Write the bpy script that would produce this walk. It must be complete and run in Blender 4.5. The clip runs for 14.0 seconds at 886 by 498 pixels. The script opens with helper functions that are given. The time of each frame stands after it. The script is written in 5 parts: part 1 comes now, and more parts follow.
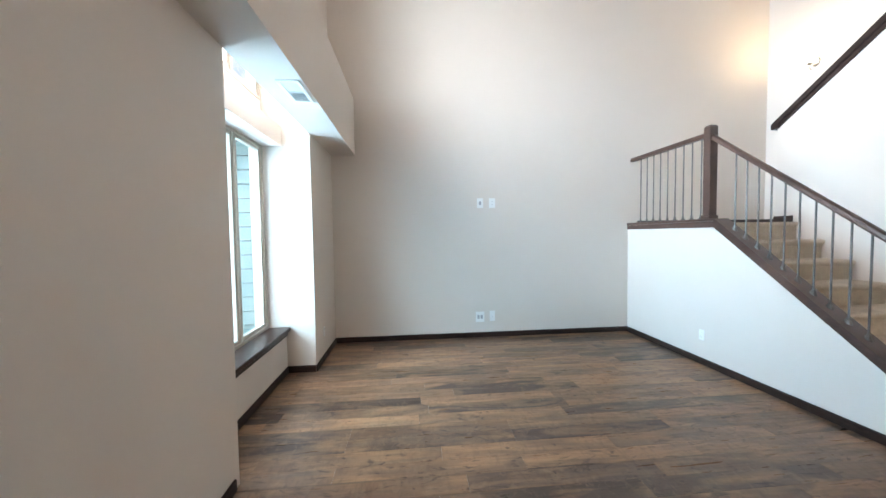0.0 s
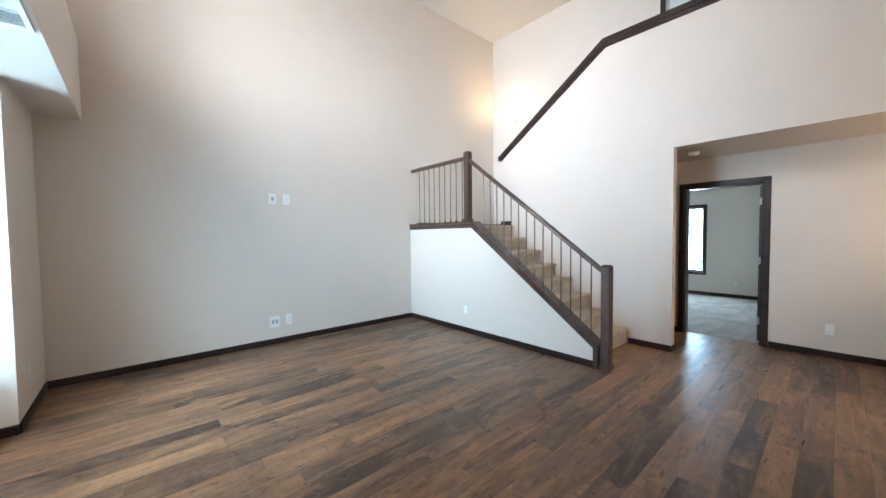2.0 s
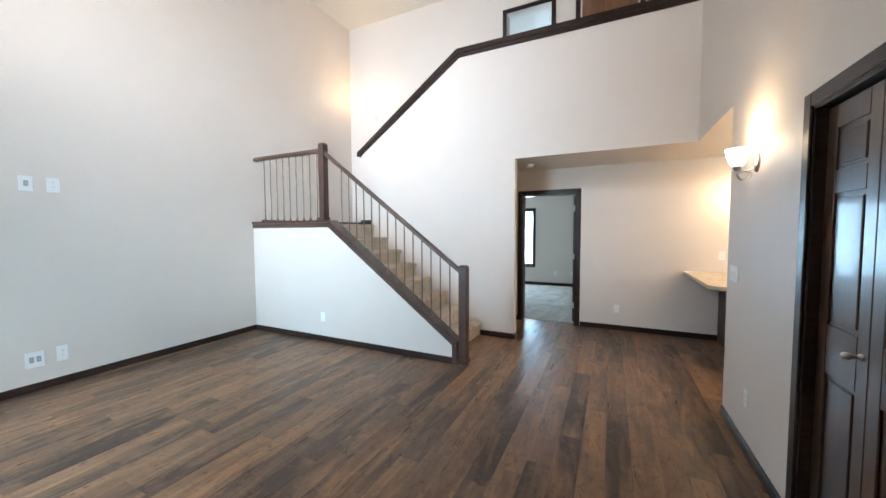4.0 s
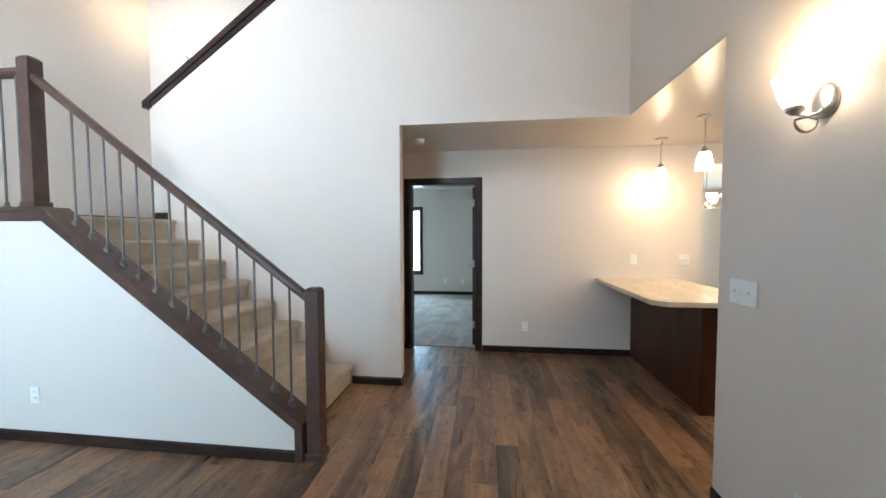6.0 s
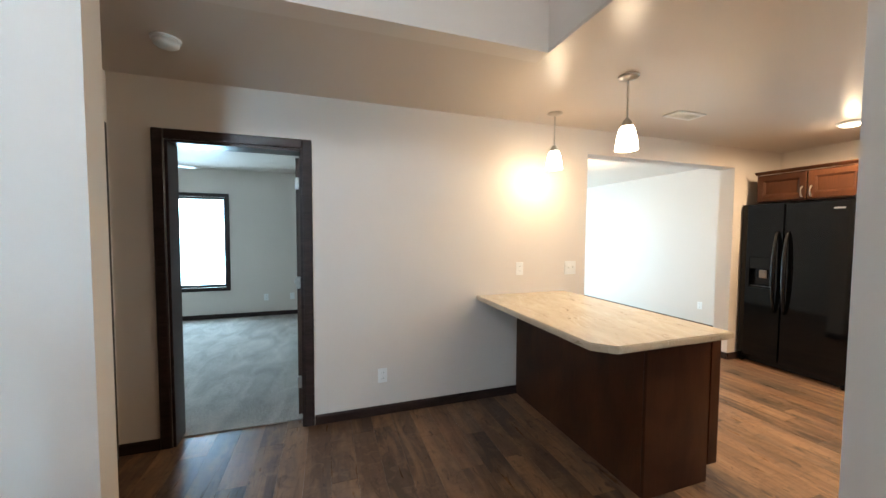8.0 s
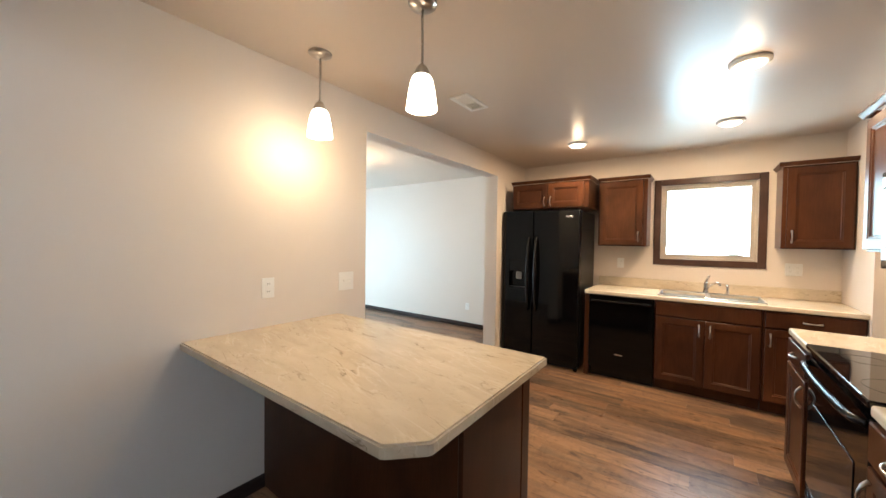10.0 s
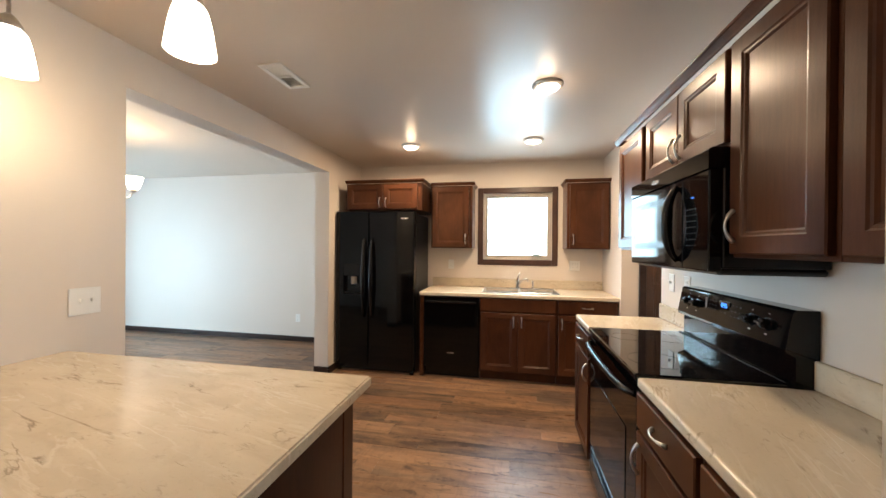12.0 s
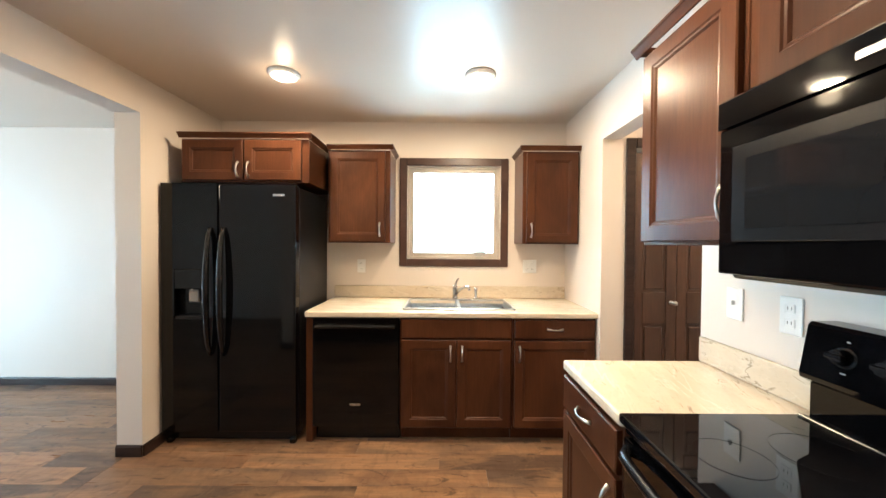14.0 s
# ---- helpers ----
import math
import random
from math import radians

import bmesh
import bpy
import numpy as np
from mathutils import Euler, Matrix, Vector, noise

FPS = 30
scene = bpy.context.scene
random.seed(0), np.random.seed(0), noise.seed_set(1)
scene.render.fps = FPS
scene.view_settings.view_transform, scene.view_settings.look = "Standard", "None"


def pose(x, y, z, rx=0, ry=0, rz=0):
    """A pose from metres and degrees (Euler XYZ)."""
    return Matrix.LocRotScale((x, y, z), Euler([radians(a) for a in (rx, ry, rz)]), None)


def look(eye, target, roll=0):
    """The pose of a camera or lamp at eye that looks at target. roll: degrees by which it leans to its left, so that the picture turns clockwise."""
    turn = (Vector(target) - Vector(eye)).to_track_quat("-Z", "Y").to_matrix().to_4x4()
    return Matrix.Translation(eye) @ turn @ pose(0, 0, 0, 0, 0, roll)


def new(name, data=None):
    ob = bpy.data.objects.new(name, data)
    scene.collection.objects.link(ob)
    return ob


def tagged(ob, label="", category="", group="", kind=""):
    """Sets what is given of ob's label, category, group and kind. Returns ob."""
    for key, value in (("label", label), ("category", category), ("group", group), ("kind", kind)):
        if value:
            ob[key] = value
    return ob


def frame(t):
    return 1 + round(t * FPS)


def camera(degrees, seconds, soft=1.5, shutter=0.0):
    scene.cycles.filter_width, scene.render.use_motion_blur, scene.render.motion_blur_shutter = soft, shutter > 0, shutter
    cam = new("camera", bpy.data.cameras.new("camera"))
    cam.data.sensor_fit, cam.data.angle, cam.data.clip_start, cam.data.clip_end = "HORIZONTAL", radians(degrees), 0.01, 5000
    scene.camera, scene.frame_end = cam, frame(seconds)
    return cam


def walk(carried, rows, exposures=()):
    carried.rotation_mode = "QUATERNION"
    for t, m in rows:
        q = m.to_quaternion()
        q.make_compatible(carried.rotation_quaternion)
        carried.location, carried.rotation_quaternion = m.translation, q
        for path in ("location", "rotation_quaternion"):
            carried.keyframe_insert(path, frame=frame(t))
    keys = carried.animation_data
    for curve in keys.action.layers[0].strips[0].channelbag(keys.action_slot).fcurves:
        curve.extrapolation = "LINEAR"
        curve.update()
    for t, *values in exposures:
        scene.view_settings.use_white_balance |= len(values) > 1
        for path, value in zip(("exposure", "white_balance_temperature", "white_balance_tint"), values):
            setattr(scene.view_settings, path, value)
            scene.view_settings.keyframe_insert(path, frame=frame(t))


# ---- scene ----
cam = camera(103.6, 14.0)
PATH = [
    (0, (0.361, 0.296, 1.5), (0.548, 2.286, 1.414), -0.8),
    (0.5, (0.229, 0.242, 1.411), (0.793, 2.16, 1.355), -0.6),
    (1, (0.162, 0.19, 1.408), (1.023, 1.995, 1.352), -0.7),
    (1.5, (0.085, 0.207, 1.421), (1.185, 1.876, 1.35), -0.6),
    (2, (-0.011, 0.266, 1.421), (1.31, 1.765, 1.345), -0.6),
    (2.5, (-0.057, 0.311, 1.399), (1.445, 1.629, 1.328), -0.5),
    (3, (-0.047, 0.337, 1.406), (1.585, 1.491, 1.335), -0.4),
    (3.5, (0.038, 0.368, 1.45), (1.761, 1.38, 1.372), -0.5),
    (3.7, (0.052, 0.374, 1.482), (1.807, 1.33, 1.391), -0.4),
    (5.8, (1.456, 0.746, 1.438), (3.43, 1.055, 1.349), -0.3),
    (6, (1.588, 0.781, 1.434), (3.571, 1.022, 1.347), -0.2),
    (6.5, (1.996, 0.825, 1.431), (3.994, 0.864, 1.346), 0.0),
    (7, (2.388, 0.845, 1.442), (4.379, 0.683, 1.353), -0.1),
    (7.5, (2.753, 0.795, 1.445), (4.713, 0.407, 1.358), 0.1),
    (8, (3.098, 0.724, 1.449), (4.992, 0.09, 1.356), 0.3),
    (8.5, (3.384, 0.585, 1.412), (5.163, -0.327, 1.342), 0.8),
    (8.7, (3.495, 0.5, 1.415), (5.213, -0.521, 1.347), 0.8),
    (10.8, (3.895, -0.039, 1.406), (4.746, -1.849, 1.382), 0.8),
    (11, (3.898, -0.061, 1.405), (4.677, -1.903, 1.385), 0.8),
    (11.5, (3.888, -0.12, 1.401), (4.459, -2.036, 1.387), 0.7),
    (12, (3.879, -0.179, 1.391), (4.262, -2.142, 1.382), 0.5),
    (12.5, (3.885, -0.307, 1.383), (4.094, -2.296, 1.372), 0.4),
    (13, (3.873, -0.594, 1.371), (3.971, -2.592, 1.36), 0.5),
    (13.5, (3.898, -0.997, 1.387), (3.947, -2.996, 1.358), 0.3),
    (14, (3.907, -1.445, 1.386), (3.904, -3.445, 1.353), 0.4),
]
walk(cam, [(t, look(eye, target, roll)) for t, eye, target, roll in PATH],
     [(0, 0.34, 6550, 12), (1.0, 0.22, 6500, 11.5), (2.0, 0.24, 6800, 15), (3.0, 0.36, 6850, 16.5), (3.7, 0.32, 6800, 15.5), (6.0, 0.22, 6500, 11.5), (7.2, 0.18, 6500, 11), (8.5, 0.15, 6600, 11),
      (11, -0.36, 6650, 14.5), (12.5, -0.25, 6350, 12), (14, 0.12, 6150, 9.5)])

# ---- light ----
world = bpy.data.worlds.new("sky")
scene.world = world
world.use_nodes = True
wn = world.node_tree.nodes
sky = wn.new("ShaderNodeTexSky")
sky.sky_type, sky.sun_disc = "NISHITA", False
sky.sun_elevation, sky.sun_rotation = radians(52), radians(200)
sky.air_density, sky.dust_density = 1.0, 2.0
wn["Background"].inputs["Strength"].default_value = 0.15
world.node_tree.links.new(sky.outputs[0], wn["Background"].inputs["Color"])
sun = new("sun", bpy.data.lights.new("sun", "SUN"))
sun.data.energy, sun.data.angle, sun.data.color = 1.2, radians(12), (1.0, 0.95, 0.88)
sun.matrix_world = look((0, 0, 30), (0 + math.sin(radians(200)) * -18, -18 * math.cos(radians(200)), 0))


def sky_area(name, at, towards, wide, high, watts, colour=(0.72, 0.88, 1.0), spread=180):
    """An area lamp in place of skylight, at a window opening unless noted."""
    lamp = new(name, bpy.data.lights.new(name, "AREA"))
    lamp.data.shape, lamp.data.size, lamp.data.size_y = "RECTANGLE", wide, high
    lamp.data.energy, lamp.data.color, lamp.data.spread = watts, colour, radians(spread)
    lamp.matrix_world = look(at, towards)
    return lamp


DAY, COOL = (0.62, 0.812, 1.0), (0.52, 0.77, 1.0)
sky_area("skylight", (-2.4, 2.95, 1.45), (3.2, 3.9, 1.3), 2.3, 1.7, 150, (0.42, 0.73, 1.0), 112)
# outdoor lamp added to brighten the house wing's siding; no window here
sky_area("skylight", (-4.0, 1.2, 3.6), (-2.6, 5.2, 1.4), 3.0, 1.6, 75, (0.42, 0.84, 1.0))
sky_area("skylight", (-2.2, 3.0, 4.2), (3.9, 3.7, 2.6), 2.4, 2.0, 325, (0.80, 0.89, 1.0), 120)
sky_area("skylight", (9.86, 3.0, 1.40), (8, 3.0, 1.2), 1.6, 2.0, 170, (0.44, 0.73, 1.0))
sky_area("skylight", (3.805, -4.66, 1.65), (3.805, -3, 1.45), 0.9, 0.9, 45, (0.56, 0.84, 1.0))
sky_area("skylight", (10.80, -2.7, 1.1), (7.6, -4.0, 1.0), 2.4, 2.1, 225, (0.55, 0.82, 1.0))
sky_area("skylight", (8.80, 1.6, 4.2), (7, 1.6, 4.2), 1.1, 1.3, 60, COOL)


def bulb(at, watts, radius=0.03, colour=(1.0, 0.77, 0.46)):
    lamp = new("bulb", bpy.data.lights.new("bulb", "POINT"))
    lamp.data.energy, lamp.data.shadow_soft_size, lamp.data.color = watts, radius, colour
    lamp.location = at
    return lamp


def downlight(at, watts, size=0.13):
    lamp = new("downlight", bpy.data.lights.new("downlight", "AREA"))
    lamp.data.shape, lamp.data.size, lamp.data.energy, lamp.data.color = "DISK", size, watts, (1.0, 0.76, 0.48)
    lamp.matrix_world = look(at, (at[0], at[1] + 0.001, 0))
    return lamp


# ---- materials ----
def material(name, colour, rough=0.5, metal=0.0, spread=0.0, scale=(8.0, 8.0, 8.0), bump=0.0, bump_scale=60.0, coat=0.0,
             colour2=None, detail=4.0, distort=0.0, emit=None, spec=0.5, ramp=(0.3, 0.7), stretch=None, fine=0.0, rand=0.0):
    """A principled surface with large-scale variation, fine grain and relief."""
    m = bpy.data.materials.new(name)
    m.use_nodes = True
    n, l = m.node_tree.nodes, m.node_tree.links
    b = n["Principled BSDF"]
    b.inputs["Base Color"].default_value = (*colour, 1)
    b.inputs["Roughness"].default_value, b.inputs["Metallic"].default_value = rough, metal
    b.inputs["Coat Weight"].default_value, b.inputs["Specular IOR Level"].default_value = coat, spec
    pos = n.new("ShaderNodeNewGeometry").outputs["Position"]
    if rand:
        info = n.new("ShaderNodeObjectInfo")
        mul = n.new("ShaderNodeVectorMath")
        mul.operation = "MULTIPLY"
        mul.inputs[1].default_value = (37.0, 51.0, 19.0)
        comb = n.new("ShaderNodeCombineXYZ")
        for k in range(3):
            l.new(info.outputs["Random"], comb.inputs[k])
        l.new(comb.outputs[0], mul.inputs[0])
        add = n.new("ShaderNodeVectorMath")
        l.new(pos, add.inputs[0])
        l.new(mul.outputs[0], add.inputs[1])
        pos = add.outputs[0]
    if spread or colour2:
        mp = n.new("ShaderNodeMapping")
        mp.inputs["Scale"].default_value = scale
        l.new(pos, mp.inputs[0])
        tex = n.new("ShaderNodeTexNoise")
        tex.inputs["Scale"].default_value, tex.inputs["Detail"].default_value, tex.inputs["Distortion"].default_value = 1.0, detail, distort
        l.new(mp.outputs[0], tex.inputs["Vector"])
        r = n.new("ShaderNodeValToRGB")
        r.color_ramp.elements[0].position, r.color_ramp.elements[1].position = ramp
        c2 = colour2 or tuple(min(1, c * (1 + spread)) for c in colour)
        c1 = colour if colour2 else tuple(c * (1 - spread) for c in colour)
        r.color_ramp.elements[0].color, r.color_ramp.elements[1].color = (*c1, 1), (*c2, 1)
        l.new(tex.outputs[0], r.inputs[0])
        out = r.outputs[0]
        if fine:
            t2 = n.new("ShaderNodeTexNoise")
            t2.inputs["Scale"].default_value, t2.inputs["Detail"].default_value = 1.0, 3.0
            mp2 = n.new("ShaderNodeMapping")
            mp2.inputs["Scale"].default_value = stretch or (90, 90, 90)
            l.new(pos, mp2.inputs[0])
            l.new(mp2.outputs[0], t2.inputs["Vector"])
            rr = n.new("ShaderNodeMapRange")
            rr.inputs[1].default_value, rr.inputs[2].default_value, rr.inputs[3].default_value, rr.inputs[4].default_value = 0.3, 0.7, 1 - fine, 1 + fine
            l.new(t2.outputs[0], rr.inputs[0])
            mx = n.new("ShaderNodeVectorMath")
            mx.operation = "SCALE"
            l.new(out, mx.inputs[0])
            l.new(rr.outputs[0], mx.inputs["Scale"])
            out = mx.outputs[0]
        l.new(out, b.inputs["Base Color"])
    if bump:
        tb = n.new("ShaderNodeTexNoise")
        tb.inputs["Scale"].default_value, tb.inputs["Detail"].default_value = bump_scale, 3.0
        l.new(pos, tb.inputs["Vector"])
        bp = n.new("ShaderNodeBump")
        bp.inputs["Strength"].default_value, bp.inputs["Distance"].default_value = bump, 0.01
        l.new(tb.outputs[0], bp.inputs["Height"])
        l.new(bp.outputs[0], b.inputs["Normal"])
    if emit:
        b.inputs["Emission Color"].default_value, b.inputs["Emission Strength"].default_value = (*emit[0], 1), emit[1]
    return m


def plank_material():
    """Wood-look vinyl plank: each plank its own tone, long grain, dark streaks, grey worn patches."""
    m = bpy.data.materials.new("vinyl_plank")
    m.use_nodes = True
    n, l = m.node_tree.nodes, m.node_tree.links
    b = n["Principled BSDF"]
    pos = n.new("ShaderNodeNewGeometry").outputs["Position"]
    info = n.new("ShaderNodeObjectInfo")
    comb = n.new("ShaderNodeCombineXYZ")
    for k, f in enumerate((61.0, 83.0, 29.0)):
        mm = n.new("ShaderNodeMath")
        mm.operation, mm.inputs[1].default_value = "MULTIPLY", f
        l.new(info.outputs["Random"], mm.inputs[0])
        l.new(mm.outputs[0], comb.inputs[k])
    add = n.new("ShaderNodeVectorMath")
    l.new(pos, add.inputs[0])
    l.new(comb.outputs[0], add.inputs[1])

    def grain(scale, detail, dist, low, high):
        mp = n.new("ShaderNodeMapping")
        mp.inputs["Scale"].default_value = scale
        l.new(add.outputs[0], mp.inputs[0])
        t = n.new("ShaderNodeTexNoise")
        t.inputs["Scale"].default_value, t.inputs["Detail"].default_value, t.inputs["Distortion"].default_value = 1, detail, dist
        l.new(mp.outputs[0], t.inputs["Vector"])
        r = n.new("ShaderNodeMapRange")
        r.inputs[1].default_value, r.inputs[2].default_value = low, high
        l.new(t.outputs[0], r.inputs[0])
        return r.outputs[0]

    tone = n.new("ShaderNodeValToRGB")
    e = tone.color_ramp.elements
    e[0].position, e[0].color = 0.0, (0.048, 0.028, 0.020, 1)
    e[1].position, e[1].color = 1.0, (0.300, 0.165, 0.088, 1)
    for p, c in ((0.20, (0.060, 0.037, 0.027)), (0.30, (0.185, 0.098, 0.052)), (0.46, (0.078, 0.049, 0.036)), (0.54, (0.255, 0.130, 0.067)), (0.72, (0.165, 0.098, 0.060)), (0.86, (0.285, 0.150, 0.078))):
        k = e.new(p)
        k.color = (*c, 1)
    l.new(info.outputs["Random"], tone.inputs[0])

    def mix(a, c, f, amount):
        x = n.new("ShaderNodeMix")
        x.data_type = "RGBA"
        l.new(a, x.inputs["A"])
        x.inputs["B"].default_value = (*c, 1)
        s = n.new("ShaderNodeMath")
        s.operation, s.inputs[1].default_value = "MULTIPLY", amount
        l.new(f, s.inputs[0])
        l.new(s.outputs[0], x.inputs["Factor"])
        return x.outputs["Result"]

    c = mix(tone.outputs[0], (0.415, 0.232, 0.122), grain((1.5, 6.5, 1), 6, 1.0, 0.44, 0.68), 0.60)
    c = mix(c, (0.118, 0.080, 0.060), grain((1.1, 5.5, 1), 6, 1.0, 0.47, 0.64), 0.55)
    c = mix(c, (0.045, 0.022, 0.013), grain((3.0, 30, 1), 5, 1.2, 0.48, 0.80), 0.42)
    c = mix(c, (0.055, 0.028, 0.017), grain((22, 9, 1), 5, 1.2, 0.51, 0.74), 0.36)
    c = mix(c, (0.33, 0.215, 0.135), grain((17, 12, 1), 5, 1.2, 0.55, 0.78), 0.30)
    c = mix(c, (0.020, 0.010, 0.007), grain((4.2, 11, 1), 7, 2.2, 0.59, 0.70), 0.62)
    c = mix(c, (0.030, 0.014, 0.009), grain((9, 18, 1), 3, 1.0, 0.66, 0.74), 0.65)
    l.new(c, b.inputs["Base Color"])
    rr = n.new("ShaderNodeMapRange")
    b.inputs["Specular IOR Level"].default_value = 0.32
    rr.inputs[3].default_value, rr.inputs[4].default_value = 0.27, 0.42
    l.new(grain((3, 30, 1), 3, 0.5, 0.3, 0.7), rr.inputs[0])
    l.new(rr.outputs[0], b.inputs["Roughness"])
    bp = n.new("ShaderNodeBump")
    bp.inputs["Strength"].default_value, bp.inputs["Distance"].default_value = 0.10, 0.003
    l.new(grain((3, 70, 1), 4, 0.8, 0.2, 0.8), bp.inputs["Height"])
    l.new(bp.outputs[0], b.inputs["Normal"])
    return m


def stone_material(turn):
    """Warm beige laminate with drifting cream and brown veins."""
    m = bpy.data.materials.new("laminate_stone")
    m.use_nodes = True
    n, l = m.node_tree.nodes, m.node_tree.links
    b = n["Principled BSDF"]
    pos = n.new("ShaderNodeNewGeometry").outputs["Position"]
    rot = n.new("ShaderNodeMapping")
    rot.inputs["Rotation"].default_value = (0.1, 0.05, radians(turn))
    l.new(pos, rot.inputs[0])

    def tex(scale, detail, dist, low, high):
        mp = n.new("ShaderNodeMapping")
        mp.inputs["Scale"].default_value = scale
        l.new(rot.outputs[0], mp.inputs[0])
        t = n.new("ShaderNodeTexNoise")
        t.inputs["Scale"].default_value, t.inputs["Detail"].default_value, t.inputs["Distortion"].default_value = 1, detail, dist
        l.new(mp.outputs[0], t.inputs["Vector"])
        r = n.new("ShaderNodeMapRange")
        r.inputs[1].default_value, r.inputs[2].default_value = low, high
        l.new(t.outputs[0], r.inputs[0])
        return r.outputs[0]

    def vein(scale, detail, dist, width):
        """Thin wandering lines where a noise crosses its middle."""
        mp = n.new("ShaderNodeMapping")
        mp.inputs["Scale"].default_value = scale
        l.new(rot.outputs[0], mp.inputs[0])
        t = n.new("ShaderNodeTexNoise")
        t.inputs["Scale"].default_value, t.inputs["Detail"].default_value, t.inputs["Distortion"].default_value = 1, detail, dist
        l.new(mp.outputs[0], t.inputs["Vector"])
        d = n.new("ShaderNodeMath")
        d.operation, d.inputs[1].default_value = "SUBTRACT", 0.5
        l.new(t.outputs[0], d.inputs[0])
        q = n.new("ShaderNodeMath")
        q.operation = "ABSOLUTE"
        l.new(d.outputs[0], q.inputs[0])
        r = n.new("ShaderNodeMapRange")
        r.inputs[1].default_value, r.inputs[2].default_value, r.inputs[3].default_value, r.inputs[4].default_value = 0.0, width, 1.0, 0.0
        l.new(q.outputs[0], r.inputs[0])
        return r.outputs[0]

    def both(f, mask):
        m2 = n.new("ShaderNodeMath")
        m2.operation = "MULTIPLY"
        l.new(f, m2.inputs[0])
        l.new(mask, m2.inputs[1])
        return m2.outputs[0]

    base = n.new("ShaderNodeValToRGB")
    e = base.color_ramp.elements
    e[0].color, e[1].color = (0.57, 0.475, 0.355, 1), (0.66, 0.565, 0.44, 1)
    l.new(tex((2.5, 6, 6), 6, 1.2, 0.3, 0.7), base.inputs[0])
    out = base.outputs[0]
    for colour, f, amount in (((0.40, 0.31, 0.22), tex((3.5, 12, 12), 7, 0.9, 0.52, 0.76), 0.34),
                              ((0.72, 0.64, 0.53), both(vein((1.5, 9, 9), 6, 0.45, 0.020), tex((2.2, 5, 5), 4, 0.5, 0.46, 0.60)), 0.65),
                              ((0.74, 0.66, 0.55), both(vein((3.0, 20, 20), 6, 0.5, 0.026), tex((3.0, 8, 8), 4, 0.5, 0.48, 0.62)), 0.55),
                              ((0.19, 0.135, 0.09), both(vein((1.8, 11, 11), 7, 0.55, 0.012), tex((4.0, 9, 9), 4, 0.8, 0.54, 0.64)), 0.72),
                              ((0.24, 0.175, 0.12), both(vein((4.5, 19, 19), 6, 0.8, 0.016), tex((6.0, 11, 11), 4, 0.8, 0.56, 0.66)), 0.6),
                              ((0.42, 0.34, 0.26), tex((60, 90, 90), 3, 0.5, 0.58, 0.8), 0.35)):
        x = n.new("ShaderNodeMix")
        x.data_type = "RGBA"
        s = n.new("ShaderNodeMath")
        s.operation, s.inputs[1].default_value = "MULTIPLY", amount
        l.new(f, s.inputs[0])
        l.new(s.outputs[0], x.inputs["Factor"])
        l.new(out, x.inputs["A"])
        x.inputs["B"].default_value = (*colour, 1)
        out = x.outputs["Result"]
    l.new(out, b.inputs["Base Color"])
    b.inputs["Roughness"].default_value = 0.24
    return m


PAINT = material("wall_paint", (0.662, 0.584, 0.518), 0.55, spread=0.025, scale=(0.7, 0.7, 0.7), bump=0.05, bump_scale=220)
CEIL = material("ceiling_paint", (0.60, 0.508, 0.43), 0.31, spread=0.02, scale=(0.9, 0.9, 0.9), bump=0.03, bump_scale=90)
CEIL_FLAT = material("ceiling_flat_paint", (0.66, 0.62, 0.57), 0.6, spread=0.02, scale=(0.9, 0.9, 0.9), bump=0.05, bump_scale=150)
TRIM = material("espresso_trim", (0.030, 0.017, 0.014), 0.30, spread=0.35, scale=(3, 3, 30), fine=0.25, stretch=(20, 20, 160), spec=0.24)
RAIL = material("rail_wood", (0.068, 0.035, 0.026), 0.33, spread=0.3, scale=(4, 4, 4), fine=0.2, stretch=(120, 15, 120), coat=0.04, spec=0.36)
CAB = material("stained_alder", (0.036, 0.0125, 0.0065), 0.29, colour2=(0.090, 0.033, 0.0145), scale=(3.2, 3.2, 1.5), detail=6, distort=0.7, fine=0.11,
               stretch=(110, 110, 8), spec=0.16, bump=0.02, bump_scale=160, rand=1)
DOORWOOD = material("panel_door_wood", (0.036, 0.017, 0.011), 0.30, colour2=(0.074, 0.034, 0.020), scale=(6, 6, 1.4), fine=0.2, stretch=(120, 120, 8), coat=0.2)
LOFTDOOR = material("oak_door", (0.14, 0.062, 0.030), 0.38, colour2=(0.22, 0.10, 0.05), scale=(6, 6, 1.4), fine=0.2, stretch=(120, 120, 8))
STONE, STONE_SIDE = stone_material(14), stone_material(108)
PLANK = plank_material()
SUBFLOOR = material("subfloor", (0.03, 0.02, 0.015), 0.8, spread=0.2)
CARPET = material("carpet", (0.48, 0.385, 0.295), 0.95, colour2=(0.65, 0.54, 0.43), scale=(7, 7, 7), fine=0.35, stretch=(260, 260, 260), bump=0.9, bump_scale=420, spec=0.1, detail=6)
BCARPET = material("bedroom_carpet", (0.37, 0.325, 0.28), 0.95, colour2=(0.56, 0.50, 0.435), scale=(2.2, 5.0, 4), fine=0.35, stretch=(160, 160, 160), bump=0.9, bump_scale=300, spec=0.1, detail=7,
                   distort=0.8)
BLACK = material("black_gloss", (0.0025, 0.0025, 0.003), 0.06, spread=0.1, spec=0.27)
BLACKSAT = material("black_satin", (0.006, 0.006, 0.007), 0.24, spread=0.1, spec=0.3)
BLACKTEX = material("black_textured_steel", (0.008, 0.008, 0.009), 0.3, spread=0.15, spec=0.35, bump=0.15, bump_scale=500)
